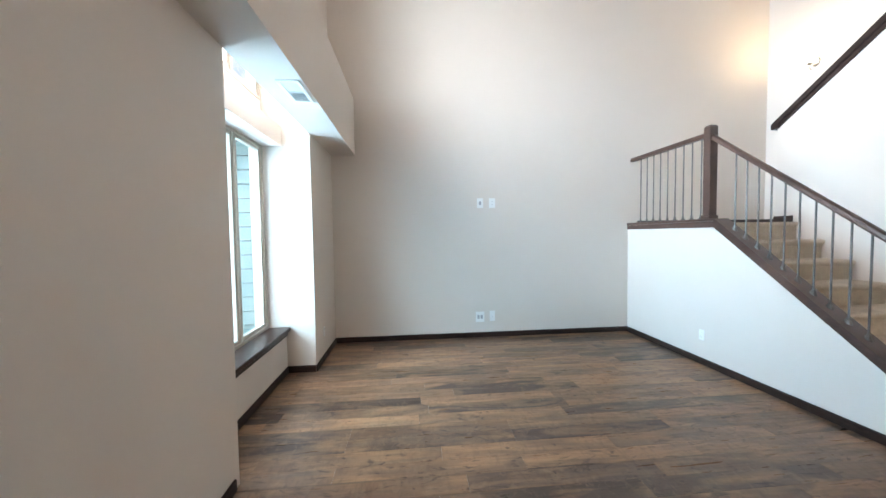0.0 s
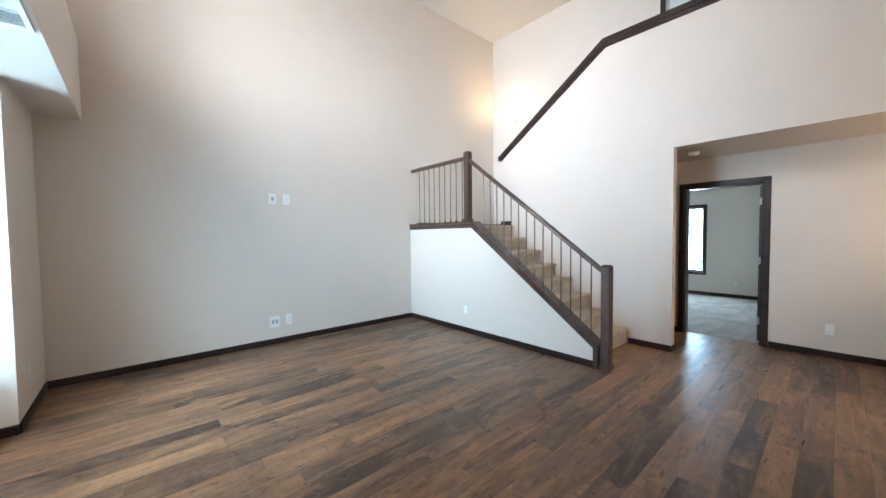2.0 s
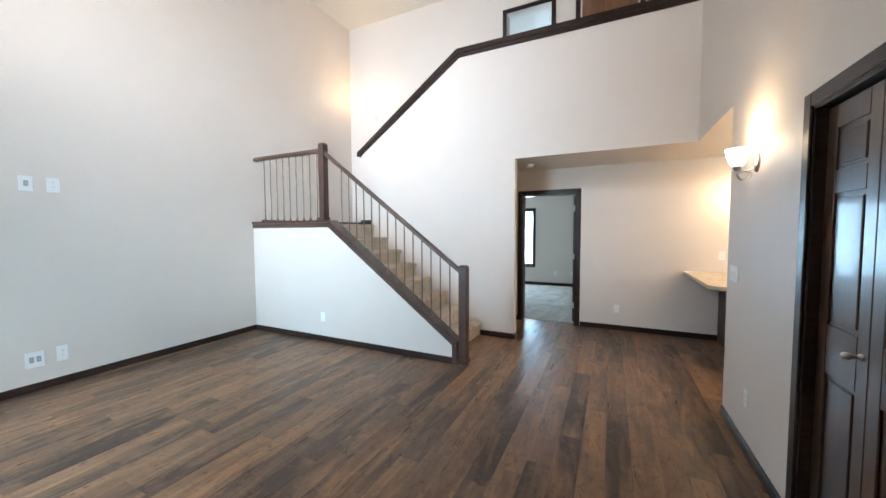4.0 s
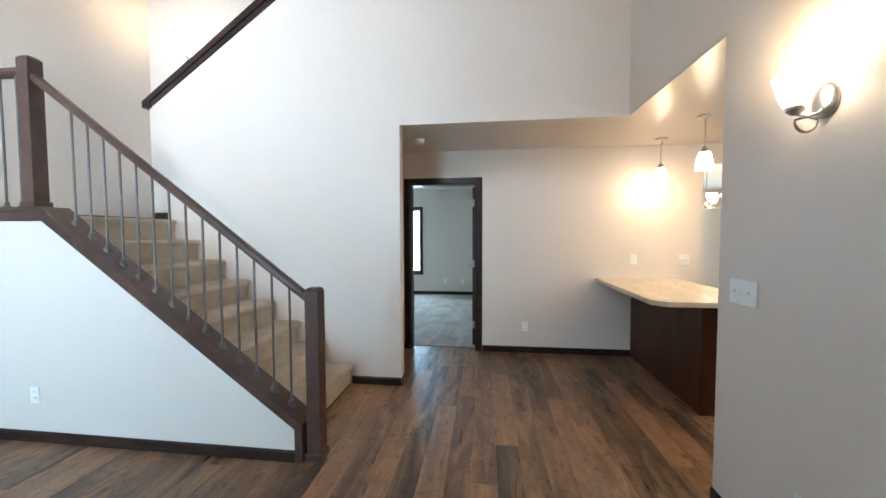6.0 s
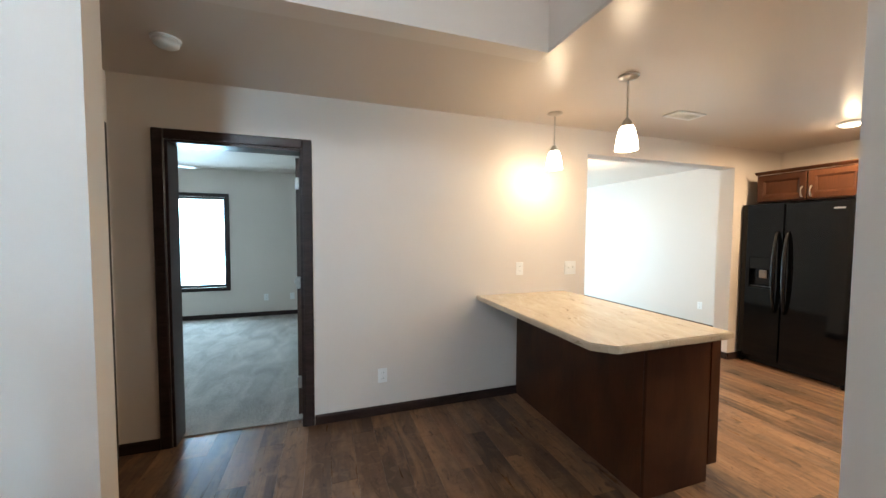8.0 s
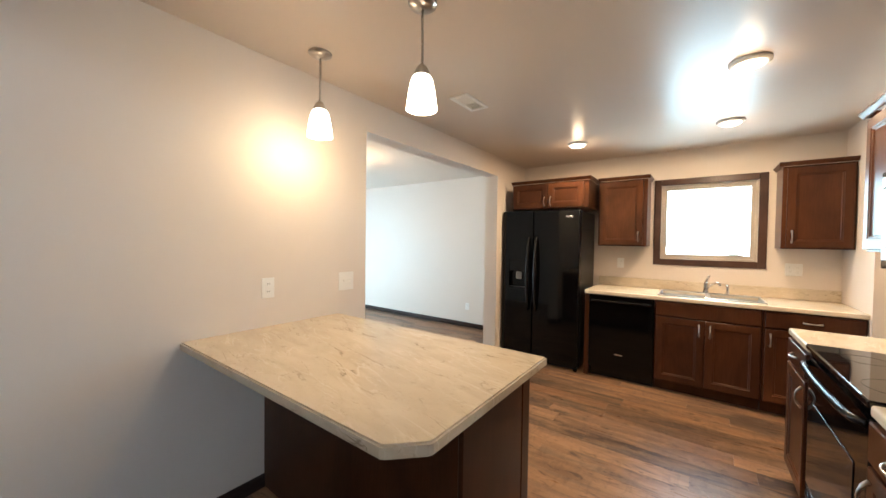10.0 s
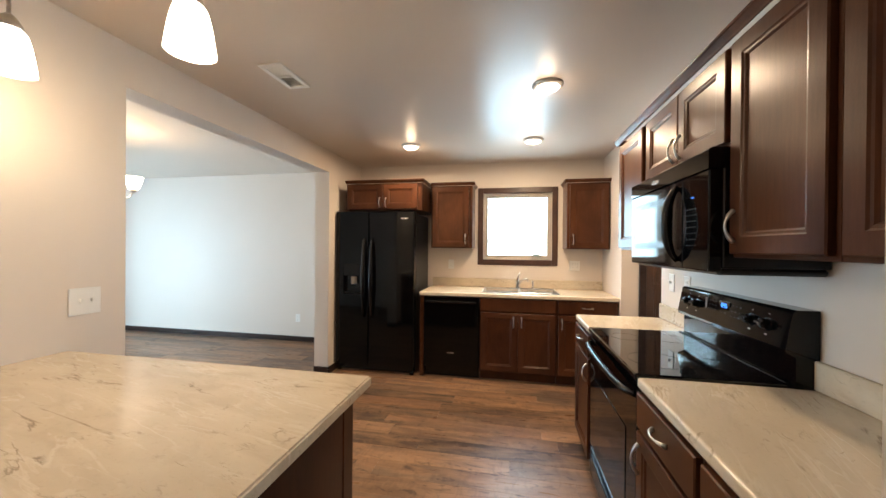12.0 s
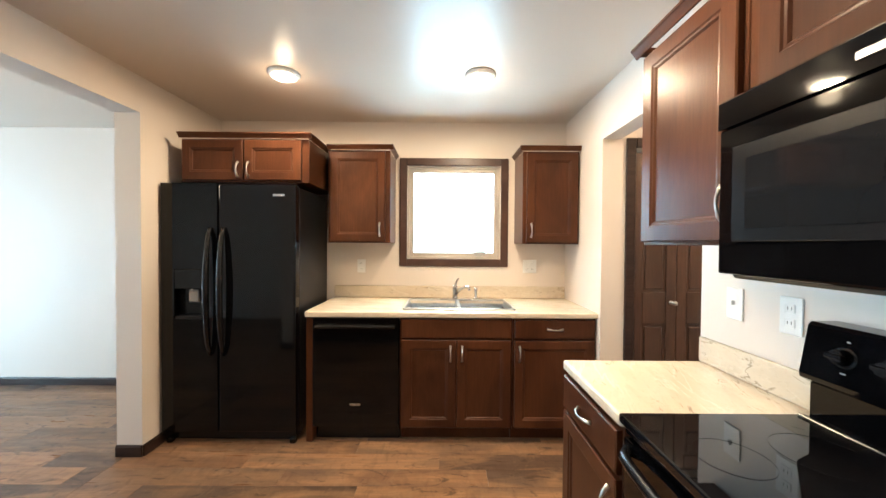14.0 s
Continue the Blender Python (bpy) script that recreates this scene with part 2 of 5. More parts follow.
GLASSTOP = material("black_glass", (0.004, 0.004, 0.005), 0.03, spread=0.05, spec=0.5)
GREYPANE = material("oven_window", (0.010, 0.011, 0.013), 0.06, spread=0.05, spec=0.35)
NICKEL = material("brushed_nickel", (0.56, 0.53, 0.49), 0.28, metal=1.0, spread=0.08, scale=(60, 60, 60))
CHROME = material("chrome", (0.80, 0.80, 0.80), 0.08, metal=1.0, spread=0.03)
STEEL = material("sink_steel", (0.50, 0.50, 0.49), 0.30, metal=1.0, spread=0.06, scale=(3, 80, 20))
IRON = material("baluster_metal", (0.105, 0.097, 0.09), 0.45, metal=0.3, spread=0.12, scale=(30, 30, 30))
PLASTIC = material("white_plastic", (0.78, 0.77, 0.75), 0.35, spread=0.02)
DARKSLOT = material("dark_slot", (0.02, 0.02, 0.02), 0.6, spread=0.1)
VENTDARK = material("vent_mesh", (0.30, 0.29, 0.28), 0.7, spread=0.15)
VINYL = material("window_vinyl", (0.44, 0.385, 0.32), 0.42, spread=0.03)
SIDING = material("lap_siding", (0.30, 0.46, 0.48), 0.6, spread=0.05, scale=(1, 1, 12))
# Near-black backing that paints the shadow line under each siding lap.
SIDING_BACK = material("lap_shadow_backing", (0.03, 0.05, 0.055), 0.8, spread=0.1)
GRASS = material("grass", (0.10, 0.13, 0.06), 0.9, colour2=(0.20, 0.20, 0.11), scale=(0.6, 0.6, 0.6), bump=0.6, bump_scale=20)
SHADE = material("opal_glass", (0.9, 0.86, 0.78), 0.25, emit=((1.0, 0.84, 0.62), 13.0))
DISC = material("lamp_diffuser", (0.9, 0.88, 0.82), 0.4, emit=((1.0, 0.86, 0.66), 10.0))
DISPLAY = material("clock_display", (0.01, 0.02, 0.06), 0.2, emit=((0.05, 0.25, 1.0), 4.0))
DIMDISPLAY = material("dim_display", (0.01, 0.02, 0.06), 0.2, emit=((0.05, 0.25, 1.0), 1.2))
BADGE_GLINT = material("silver_badge_glint", (0.62, 0.62, 0.62), 0.25, metal=1.0, spread=0.05)
DIMPRINT = material("dim_print", (0.030, 0.030, 0.032), 0.6, spread=0.05, spec=0.15)
PRINT = material("grey_print", (0.35, 0.35, 0.36), 0.4, spread=0.05)
GLASS = bpy.data.materials.new("window_glass")
GLASS.use_nodes = True
g = GLASS.node_tree.nodes["Principled BSDF"]
g.inputs["Base Color"].default_value = (0.96, 1, 0.99, 1)
g.inputs["Roughness"].default_value, g.inputs["Transmission Weight"].default_value, g.inputs["IOR"].default_value = 0.0, 1.0, 1.45


# ---- shape helpers ----
def mesh_of(name, bm, mat, smooth=False):
    me = bpy.data.meshes.new(name)
    bmesh.ops.recalc_face_normals(bm, faces=bm.faces)
    bm.to_mesh(me)
    bm.free()
    me.materials.append(mat)
    if smooth:
        for p in me.polygons:
            p.use_smooth = True
    return me


def part(name, bm, mat, parent=None, label="", smooth=False):
    ob = new(name, mesh_of(name, bm, mat, smooth))
    ob.parent = parent
    if label:
        tagged(ob, label)
    return ob


def thing(name, label, category, at=(0, 0, 0), turn=0, group=""):
    ob = new(name)
    ob.matrix_basis = pose(*at, 0, 0, turn)
    return tagged(ob, label, category, group)


def add_box(bm, lo, hi, bevel=0.0, seg=1):
    r = bmesh.ops.create_cube(bm, size=1)
    c = [(a + b) / 2 for a, b in zip(lo, hi)]
    s = [abs(b - a) for a, b in zip(lo, hi)]
    bmesh.ops.transform(bm, verts=r["verts"], matrix=Matrix.Translation(c) @ Matrix.Diagonal((*s, 1)))
    if bevel:
        edges = list({e for v in r["verts"] for e in v.link_edges})
        bmesh.ops.bevel(bm, geom=edges, offset=bevel, segments=seg, profile=0.5, affect="EDGES")
    return bm


def box(lo, hi, bevel=0.0, seg=1):
    return add_box(bmesh.new(), lo, hi, bevel, seg)


def add_prism(bm, points, axis, a, b):
    """A polygon in the plane across an axis, drawn out along it from a to b. points: the other two coordinates, in order x, y, z."""
    def at(p, v):
        q = list(p)
        q.insert(axis, v)
        return q
    va = [bm.verts.new(at(p, a)) for p in points]
    vb = [bm.verts.new(at(p, b)) for p in points]
    bm.faces.new(va)
    bm.faces.new(vb[::-1])
    k = len(points)
    for i in range(k):
        bm.faces.new((va[i], va[(i + 1) % k], vb[(i + 1) % k], vb[i]))
    return bm


def add_lathe(bm, rings, n=24, centre=(0, 0, 0), caps=(True, True)):
    """A turned body about the upright axis. rings: (radius, z)."""
    rows = []
    for r, z in rings:
        rows.append([bm.verts.new((centre[0] + r * math.cos(2 * math.pi * i / n), centre[1] + r * math.sin(2 * math.pi * i / n), centre[2] + z)) for i in range(n)])
    for p, q in zip(rows, rows[1:]):
        for i in range(n):
            bm.faces.new((p[i], p[(i + 1) % n], q[(i + 1) % n], q[i]))
    if caps[0]:
        bm.faces.new(rows[0][::-1])
    if caps[1]:
        bm.faces.new(rows[-1])
    return bm


def add_tube(bm, points, r, n=8, closed_ends=True):
    """A round bar along a line of points; r: one radius or one for each point."""
    pts = [Vector(p) for p in points]
    rows = []
    side = None
    for i, p in enumerate(pts):
        d = (pts[min(i + 1, len(pts) - 1)] - pts[max(i - 1, 0)]).normalized()
        if side is None:
            side = d.orthogonal().normalized()
        side = (side - d * side.dot(d)).normalized()
        up = d.cross(side)
        rad = r[i] if isinstance(r, (list, tuple)) else r
        rows.append([bm.verts.new(p + rad * (math.cos(2 * math.pi * k / n) * side + math.sin(2 * math.pi * k / n) * up)) for k in range(n)])
    for a, b in zip(rows, rows[1:]):
        for i in range(n):
            bm.faces.new((a[i], a[(i + 1) % n], b[(i + 1) % n], b[i]))
    if closed_ends:
        bm.faces.new(rows[0][::-1])
        bm.faces.new(rows[-1])
    return bm


def wall(name, axis, near, far, span, height, holes=(), mat=None, label="painted greige drywall wall"):
    """A wall across an axis (0: x, 1: y) from near to far, with openings (a0, a1, z0, z1) right through it."""
    mat = mat or PAINT
    us = sorted({*span, *(v for h in holes for v in h[:2] if span[0] < v < span[1])})
    zs = sorted({*height, *(v for h in holes for v in h[2:] if height[0] < v < height[1])})
    bm = bmesh.new()
    verts = {}

    def v(side, i, j):
        if (side, i, j) not in verts:
            w = (near, far)[side]
            verts[side, i, j] = bm.verts.new((w, us[i], zs[j]) if axis == 0 else (us[i], w, zs[j]))
        return verts[side, i, j]

    def solid(i, j):
        if not (0 <= i < len(us) - 1 and 0 <= j < len(zs) - 1):
            return False
        u, z = (us[i] + us[i + 1]) / 2, (zs[j] + zs[j + 1]) / 2
        return not any(a < u < b and c < z < d for a, b, c, d in holes)

    for i in range(len(us) - 1):
        for j in range(len(zs) - 1):
            if not solid(i, j):
                continue
            bm.faces.new((v(0, i, j), v(0, i + 1, j), v(0, i + 1, j + 1), v(0, i, j + 1)))
            bm.faces.new((v(1, i, j), v(1, i, j + 1), v(1, i + 1, j + 1), v(1, i + 1, j)))
            for di, dj, a, b in ((-1, 0, (i, j), (i, j + 1)), (1, 0, (i + 1, j), (i + 1, j + 1)), (0, -1, (i, j), (i + 1, j)), (0, 1, (i, j + 1), (i + 1, j + 1))):
                if not solid(i + di, j + dj):
                    bm.faces.new((v(0, *a), v(0, *b), v(1, *b), v(1, *a)))
    return tagged(part(name, bm, mat), label, "wall", kind="structure")


def slab(name, lo, hi, mat, label, category):
    return tagged(part(name, box(lo, hi), mat), label, category, kind="structure")


def baseboard(a, b, side, z=0.0, h=0.074):
    """A board along a wall from a to b (x, y); side: the way that it stands out from the wall."""
    t = 0.013
    ax = 0 if abs(a[0] - b[0]) > abs(a[1] - b[1]) else 1
    lo, hi = min(a[ax], b[ax]), max(a[ax], b[ax])
    w = a[1 - ax]
    prof = [(w + 0.0005 * side, z + 0.001), (w + t * side, z + 0.001), (w + t * side, z + h - 0.012), (w + 0.5 * t * side, z + h), (w + 0.0005 * side, z + h)]
    bm = add_prism(bmesh.new(), prof, ax, lo, hi)
    return tagged(part("baseboard", bm, TRIM), "dark espresso wood baseboard along the wall", "baseboard", "baseboards", "structure")


# ---- the large structure ----
H1, LOFT, H2 = 2.43, 2.95, 5.50          # low ceiling, loft floor, high ceiling
XW, YT, XB, YS = -0.695, 5.222, 5.83, -0.43   # west wall, stair-side end wall, bedroom wall, south wall of the living room
XK, XS, YK, XR = 3.60, 4.762, -4.48, 2.84     # half wall of the stairs, stair wall, sink wall, range wall

slab("subfloor", (-1.4, -5.0, -0.20), (11.0, 5.5, -0.012), SUBFLOOR, "dark subfloor under the planks", "floor")
wall("wall_north", 1, YT, YT + 0.12, (-0.82, 5.995), (-0.012, H2))
wall("wall_west", 0, -0.82, XW, (-0.55, YT), (-0.012, H2), [(2.46, 4.21, -1, 5.2)])
wall("wall_bay_north", 1, 4.21, 4.33, (-1.32, -0.82), (-0.012, 5.2))
wall("wall_bay_south", 1, 2.34, 2.46, (-1.32, -0.82), (-0.012, 5.2))
wall("wall_bay_outer", 0, -1.32, -1.19, (2.40, 4.21), (-0.012, 5.2), [(2.42, 4.19, 0.50, 2.47), (2.42, 4.19, 2.93, 4.95)])
wall("wall_bay_apron", 0, -1.19, -1.0, (2.40, 4.21), (-0.012, 0.462))
slab("bay_header", (-1.19, 2.40, 2.46), (-0.99, 4.21, 2.665), PAINT, "painted drywall ledge between the lower and upper bay windows", "wall")
slab("bay_ceiling", (-1.32, 2.28, 5.2), (-0.695, 4.33, 5.3), CEIL_FLAT, "painted bay ceiling", "ceiling")
slab("soffit_beam", (XW, -0.43, 2.592), (-0.372, YT, 3.36), PAINT, "boxed drywall soffit beam along the window wall", "soffit")
wall("wall_south", 1, YS - 0.12, YS, (-0.82, XB), (-0.012, H2), [(1.572, 2.33, -1, 2.04), (3.56, 9, -1, H1 + 0.02)])
wall("wall_bedroom", 0, XB, XB + 0.165, (-4.62, YT), (-0.012, H2), [(0.885, 1.712, -1, 2.045), (-3.672, -1.63, -1, 2.202), (1.285, 1.985, LOFT, 4.97), (0.10, 0.87, LOFT, 4.97)])
wall("wall_range", 0, XR - 0.12, XR, (-4.48, -0.55), (-0.012, H1), [(-3.785, -2.875, -1, 2.09)])
wall("wall_sink", 1, YK - 0.14, YK, (2.72, XB), (-0.012, H1), [(3.405, 4.215, 1.25, 2.055)])
wall("wall_under_stair", 1, 2.0, 2.12, (XS + 0.118, XB), (-0.012, H1), [(4.965, 5.725, -1, 2.045)])
wall("wall_pantry_end", 1, -3.905, -3.785, (1.5, 2.72), (-0.012, H1), [(1.99, 2.62, -1, 2.03)])
wall("wall_pantry_west", 0, 1.38, 1.5, (-3.905, -2.755), (-0.012, H1))
wall("wall_pantry_side", 1, -2.875, -2.755, (1.5, 2.72), (-0.012, H1))
slab("closet_back", (1.5, -1.25, -0.012), (2.4, -1.15, H1), PAINT, "plain closet wall", "wall")
wall("wall_closet_side", 0, 1.40, 1.5, (-1.25, -0.55), (-0.012, H1))
wall("wall_closet_end", 0, 2.4, 2.5, (-1.25, -0.55), (-0.012, H1))
slab("pantry_back", (1.9, -4.62, -0.012), (2.72, -4.5, H1), PAINT, "plain pantry wall", "wall")
wall("wall_dining_south", 1, -4.90, -4.78, (5.995, 10.7), (-0.012, H1 + 0.03))
wall("wall_dining_east", 0, 10.6, 10.72, (-4.78, 0.18), (-0.012, H1 + 0.03), [(-3.9, -1.5, -1, 2.1)])
wall("wall_partition", 1, 0.18, 0.30, (5.995, 10.72), (-0.012, H1 + 0.03))
wall("wall_bedroom_east", 0, 9.70, 9.82, (0.30, 4.9), (-0.012, H1 + 0.03), [(2.30, 3.70, 0.53, 2.01)])
wall("wall_bedroom_north", 1, 4.9, 5.02, (5.995, 9.82), (-0.012, H1 + 0.03))
# loft rooms behind the upper doors
wall("wall_loft_room_east", 0, 8.6, 8.72, (0.9, 4.0), (LOFT, H2), [(1.1, 2.1, 3.6, 4.8)])
wall("wall_loft_room_south", 1, 0.9, 1.0, (5.995, 8.6), (LOFT, H2))
wall("wall_loft_room_north", 1, 3.9, 4.0, (5.995, 8.6), (LOFT, H2))
slab("loft_room_floor", (5.995, 0.0, LOFT - 0.1), (8.72, 4.0, LOFT), BCARPET, "beige carpet floor", "floor")
slab("loft_room_ceiling", (5.995, 0.9, H2 - 0.1), (8.72, 4.0, H2), CEIL_FLAT, "painted ceiling", "ceiling")

slab("ceiling_high", (-0.82, -0.55, H2), (5.995, YT + 0.12, H2 + 0.12), CEIL_FLAT, "high painted ceiling over the living room", "ceiling")
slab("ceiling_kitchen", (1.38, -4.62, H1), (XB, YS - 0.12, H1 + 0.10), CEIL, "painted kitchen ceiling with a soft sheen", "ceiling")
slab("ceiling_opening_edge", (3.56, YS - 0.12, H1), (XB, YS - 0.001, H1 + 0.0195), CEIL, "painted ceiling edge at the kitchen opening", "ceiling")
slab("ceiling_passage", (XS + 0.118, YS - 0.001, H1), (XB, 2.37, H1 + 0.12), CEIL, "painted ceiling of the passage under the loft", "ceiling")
slab("loft_floor", (XS + 0.118, YS, H1 + 0.12), (XB, 2.37, LOFT), CARPET, "beige carpeted loft floor", "floor")
slab("ceiling_dining", (5.995, -4.9, H1 + 0.03), (10.72, 0.30, H1 + 0.13), CEIL, "painted dining room ceiling", "ceiling")
slab("ceiling_bedroom", (5.995, 0.30, H1 + 0.03), (9.82, 5.02, H1 + 0.13), CEIL, "painted bedroom ceiling", "ceiling")
slab("bedroom_floor", (5.94, 0.30, -0.011), (9.70, 4.9, 0.008), BCARPET, "worn beige bedroom carpet", "floor")

# stair wall with its stepped top edge
bm = add_prism(bmesh.new(), [(1.566, -0.012), (4.125, -0.012), (4.125, 2.745), (2.385, 3.955), (YS, 3.955), (YS, H1), (1.566, H1)], 0, XS, XS + 0.118)
tagged(part("wall_stair", bm, PAINT), "painted stair wall with a sloping top", "wall", kind="structure")
bm = add_prism(bmesh.new(), [(4.19, 2.765), (4.19, 2.70), (4.10, 2.70), (4.10, 2.767), (2.385, 3.958), (YS, 3.958), (YS, 4.025), (2.405, 4.025)], 0, XS - 0.022, XS + 0.14)
tagged(part("stair_wall_cap", bm, TRIM), "dark espresso wood cap on the stair wall", "trim", kind="structure")
bm = add_prism(bmesh.new(), [(4.135, 2.69), (4.135, 2.735), (2.388, 3.952), (YS, 3.952), (YS, 3.90), (2.37, 3.90)], 0, XS - 0.012, XS - 0.0005)
tagged(part("stair_wall_fascia", bm, TRIM), "dark wood fascia under the stair wall cap", "trim", kind="structure")

# half wall of the stairs
SL = 0.762


def cap_z(y):
    return 1.506 + SL * (y - 3.56)


lowy = 1.93
bm = add_prism(bmesh.new(), [(lowy, -0.012), (YT, -0.012), (YT, 1.585), (3.735, 1.585), (lowy, cap_z(lowy) - 0.045)], 0, XK, XK + 0.12)
tagged(part("wall_half_stair", bm, PAINT), "white painted half wall under the stair railing", "wall", kind="structure")
bm = add_prism(bmesh.new(), [(lowy - 0.02, cap_z(lowy - 0.02) - 0.038), (3.735, cap_z(3.735) - 0.038), (YT, 1.590), (YT, 1.625), (3.72, 1.625), (lowy - 0.02, cap_z(lowy - 0.02))], 0, XK - 0.022, XK + 0.142)
tagged(part("half_wall_cap", bm, RAIL), "dark brown wood cap on the half wall", "trim", kind="structure")
bm = add_prism(bmesh.new(), [(lowy, cap_z(lowy) - 0.042), (3.735, cap_z(3.735) - 0.042), (YT, 1.588), (YT, 1.53), (3.738, 1.53), (lowy + 0.035, cap_z(lowy + 0.035) - 0.078), (lowy + 0.035, 0.0), (lowy, 0.0)], 0, XK - 0.012, XK - 0.0005)
tagged(part("half_wall_fascia", bm, RAIL), "dark brown wood skirt along the half wall", "trim", kind="structure")
slab("half_wall_end_board", (XK - 0.012, lowy - 0.014, 0), (XK + 0.132, lowy - 0.001, cap_z(lowy) - 0.06), RAIL, "dark wood end board of the half wall", "trim")

# stairs
stairs = thing("staircase", "beige carpeted staircase with waterfall treads", "stairs")
RISE, RUN, Y1 = 0.198, 0.262, 2.035


def step_mesh(depth):
    prof = [(0.036, 0.0), (0.030, RISE - 0.062), (0.020, RISE - 0.052), (0.006, RISE - 0.044), (0.0, RISE - 0.028), (0.003, RISE - 0.014), (0.012, RISE - 0.005), (0.028, RISE), (depth, RISE - 0.002), (depth, 0.0)]
    bm = add_prism(bmesh.new(), prof, 0, 0.0, XS - 0.003 - (XK + 0.122))
    return mesh_of("tread", bm, CARPET)


me = step_mesh(RUN + 0.06)
for k in range(7):
    ob = new("tread", me)
    ob.parent = stairs
    ob.location = (XK + 0.122, Y1 + RUN * k, RISE * k)
    if k:
        part("riser_fill", box((XK + 0.123, Y1 + RUN * k + 0.05, 0), (XS - 0.004, Y1 + RUN * k + 0.25, RISE * k - 0.002)), CARPET, stairs)
bm = bmesh.new()
y0 = Y1 + RUN * 7
add_prism(bm, [(y0 + 0.028, 0.0), (y0 + 0.022, RISE * 8 - 0.045), (y0 + 0.004, RISE * 8 - 0.036), (y0, RISE * 8 - 0.02), (y0 + 0.006, RISE * 8 - 0.006), (y0 + 0.02, RISE * 8), (YT, RISE * 8), (YT, 0.0)], 0, XK + 0.122, XS - 0.002)
add_box(bm, (XS, 4.13, 1.2), (XB, YT, RISE * 8))
part("landing", bm, CARPET, stairs)
for k in range(6):
    part("upper_tread", box((XS + 0.12, 4.10 - RUN * (k + 1) - 0.05, RISE * (k + 7) - 0.1), (XB - 0.001, 4.13 - RUN * k, RISE * (k + 9))), CARPET, stairs)

for a, b, s, z in (((XW, YT), (XK, YT), -1, 0), ((XK, lowy + 0.036), (XK, YT), -1, 0), ((XW, 4.21), (XW, YT), 1, 0), ((-1.0, 4.21), (XW, 4.21), -1, 0),
                   ((-1.0, 2.40), (-1.0, 4.21), 1, 0), ((XW, YS), (XW, 2.40), 1, 0), ((XW, YS), (1.506, YS), 1, 0), ((2.396, YS), (3.56, YS), 1, 0),
                   ((3.56, YS - 0.12), (3.56, YS), 1, 0), ((XR, YS - 0.12), (3.56, YS - 0.12), -1, 0),
                   ((XS, 1.566), (XS, 2.05), -1, 0), ((XS, 1.566), (XS + 0.118, 1.566), -1, 0), ((XB, 1.779), (XB, 2.0), -1, 0), ((XB, -0.905), (XB, 0.815), -1, 0),
                   ((XB, -1.63), (XB, -1.39), -1, 0), ((XB, -4.48), (XB, -3.672), -1, 0), ((XB, -3.672), (XB + 0.165, -3.672), 1, 0), ((XB, -1.63), (XB + 0.165, -1.63), -1, 0),
                   ((5.995, -4.78), (10.6, -4.78), 1, 0), ((9.70, 0.30), (9.70, 4.9), -1, 0.008), ((XR, -4.48), (XR, -3.785), 1, 0), ((1.5, -3.785), (1.92, -3.785), 1, 0), ((2.69, -3.785), (2.84, -3.785), 1, 0),
                   ((XK + 0.142, YT), (XB, YT), -1, RISE * 8), ((XB, 4.13), (XB, YT), -1, RISE * 8), ((XS - 0.001, 4.125), (XS + 0.12, 4.125), 1, RISE * 8), ((XS, 3.93), (XS, 4.138), -1, RISE * 8)):
    baseboard(a, b, s, z)

# outdoors
slab("ground", (-400, -400, -0.9), (400, 400, -0.4), GRASS, "flat grass ground outside", "ground")
house = thing("house_wing", "blue-grey house wing with horizontal lap siding", "house")
# dark wall shows in the gaps between boards as painted lap shadow
part("wall", box((-8.0, 5.25, -0.45), (-0.85, 9.5, 2.82)), SIDING_BACK, house)
me = mesh_of("siding_board", add_prism(bmesh.new(), [(5.249, 0.0), (5.205, 0.0), (5.205, 0.010), (5.232, 0.178), (5.249, 0.178)], 0, -8.0, -0.85), SIDING)
for k in range(17):
    ob = new("siding_board", me)
    ob.parent, ob.location = house, (0, 0, -0.45 + 0.19 * k)
part("corner_board", box((-0.95, 5.17, -0.45), (-0.85, 5.2045, 2.80), 0.004), SIDING, house)
part("eave", box((-8.3, 4.85, 2.825), (-0.85, 5.30, 2.96), 0.01), SIDING, house, "boxed eave")
part("roof", add_prism(bmesh.new(), [(4.75, 2.965), (10.0, 2.965), (7.4, 4.3)], 0, -8.3, -0.85), SUBFLOOR, house)


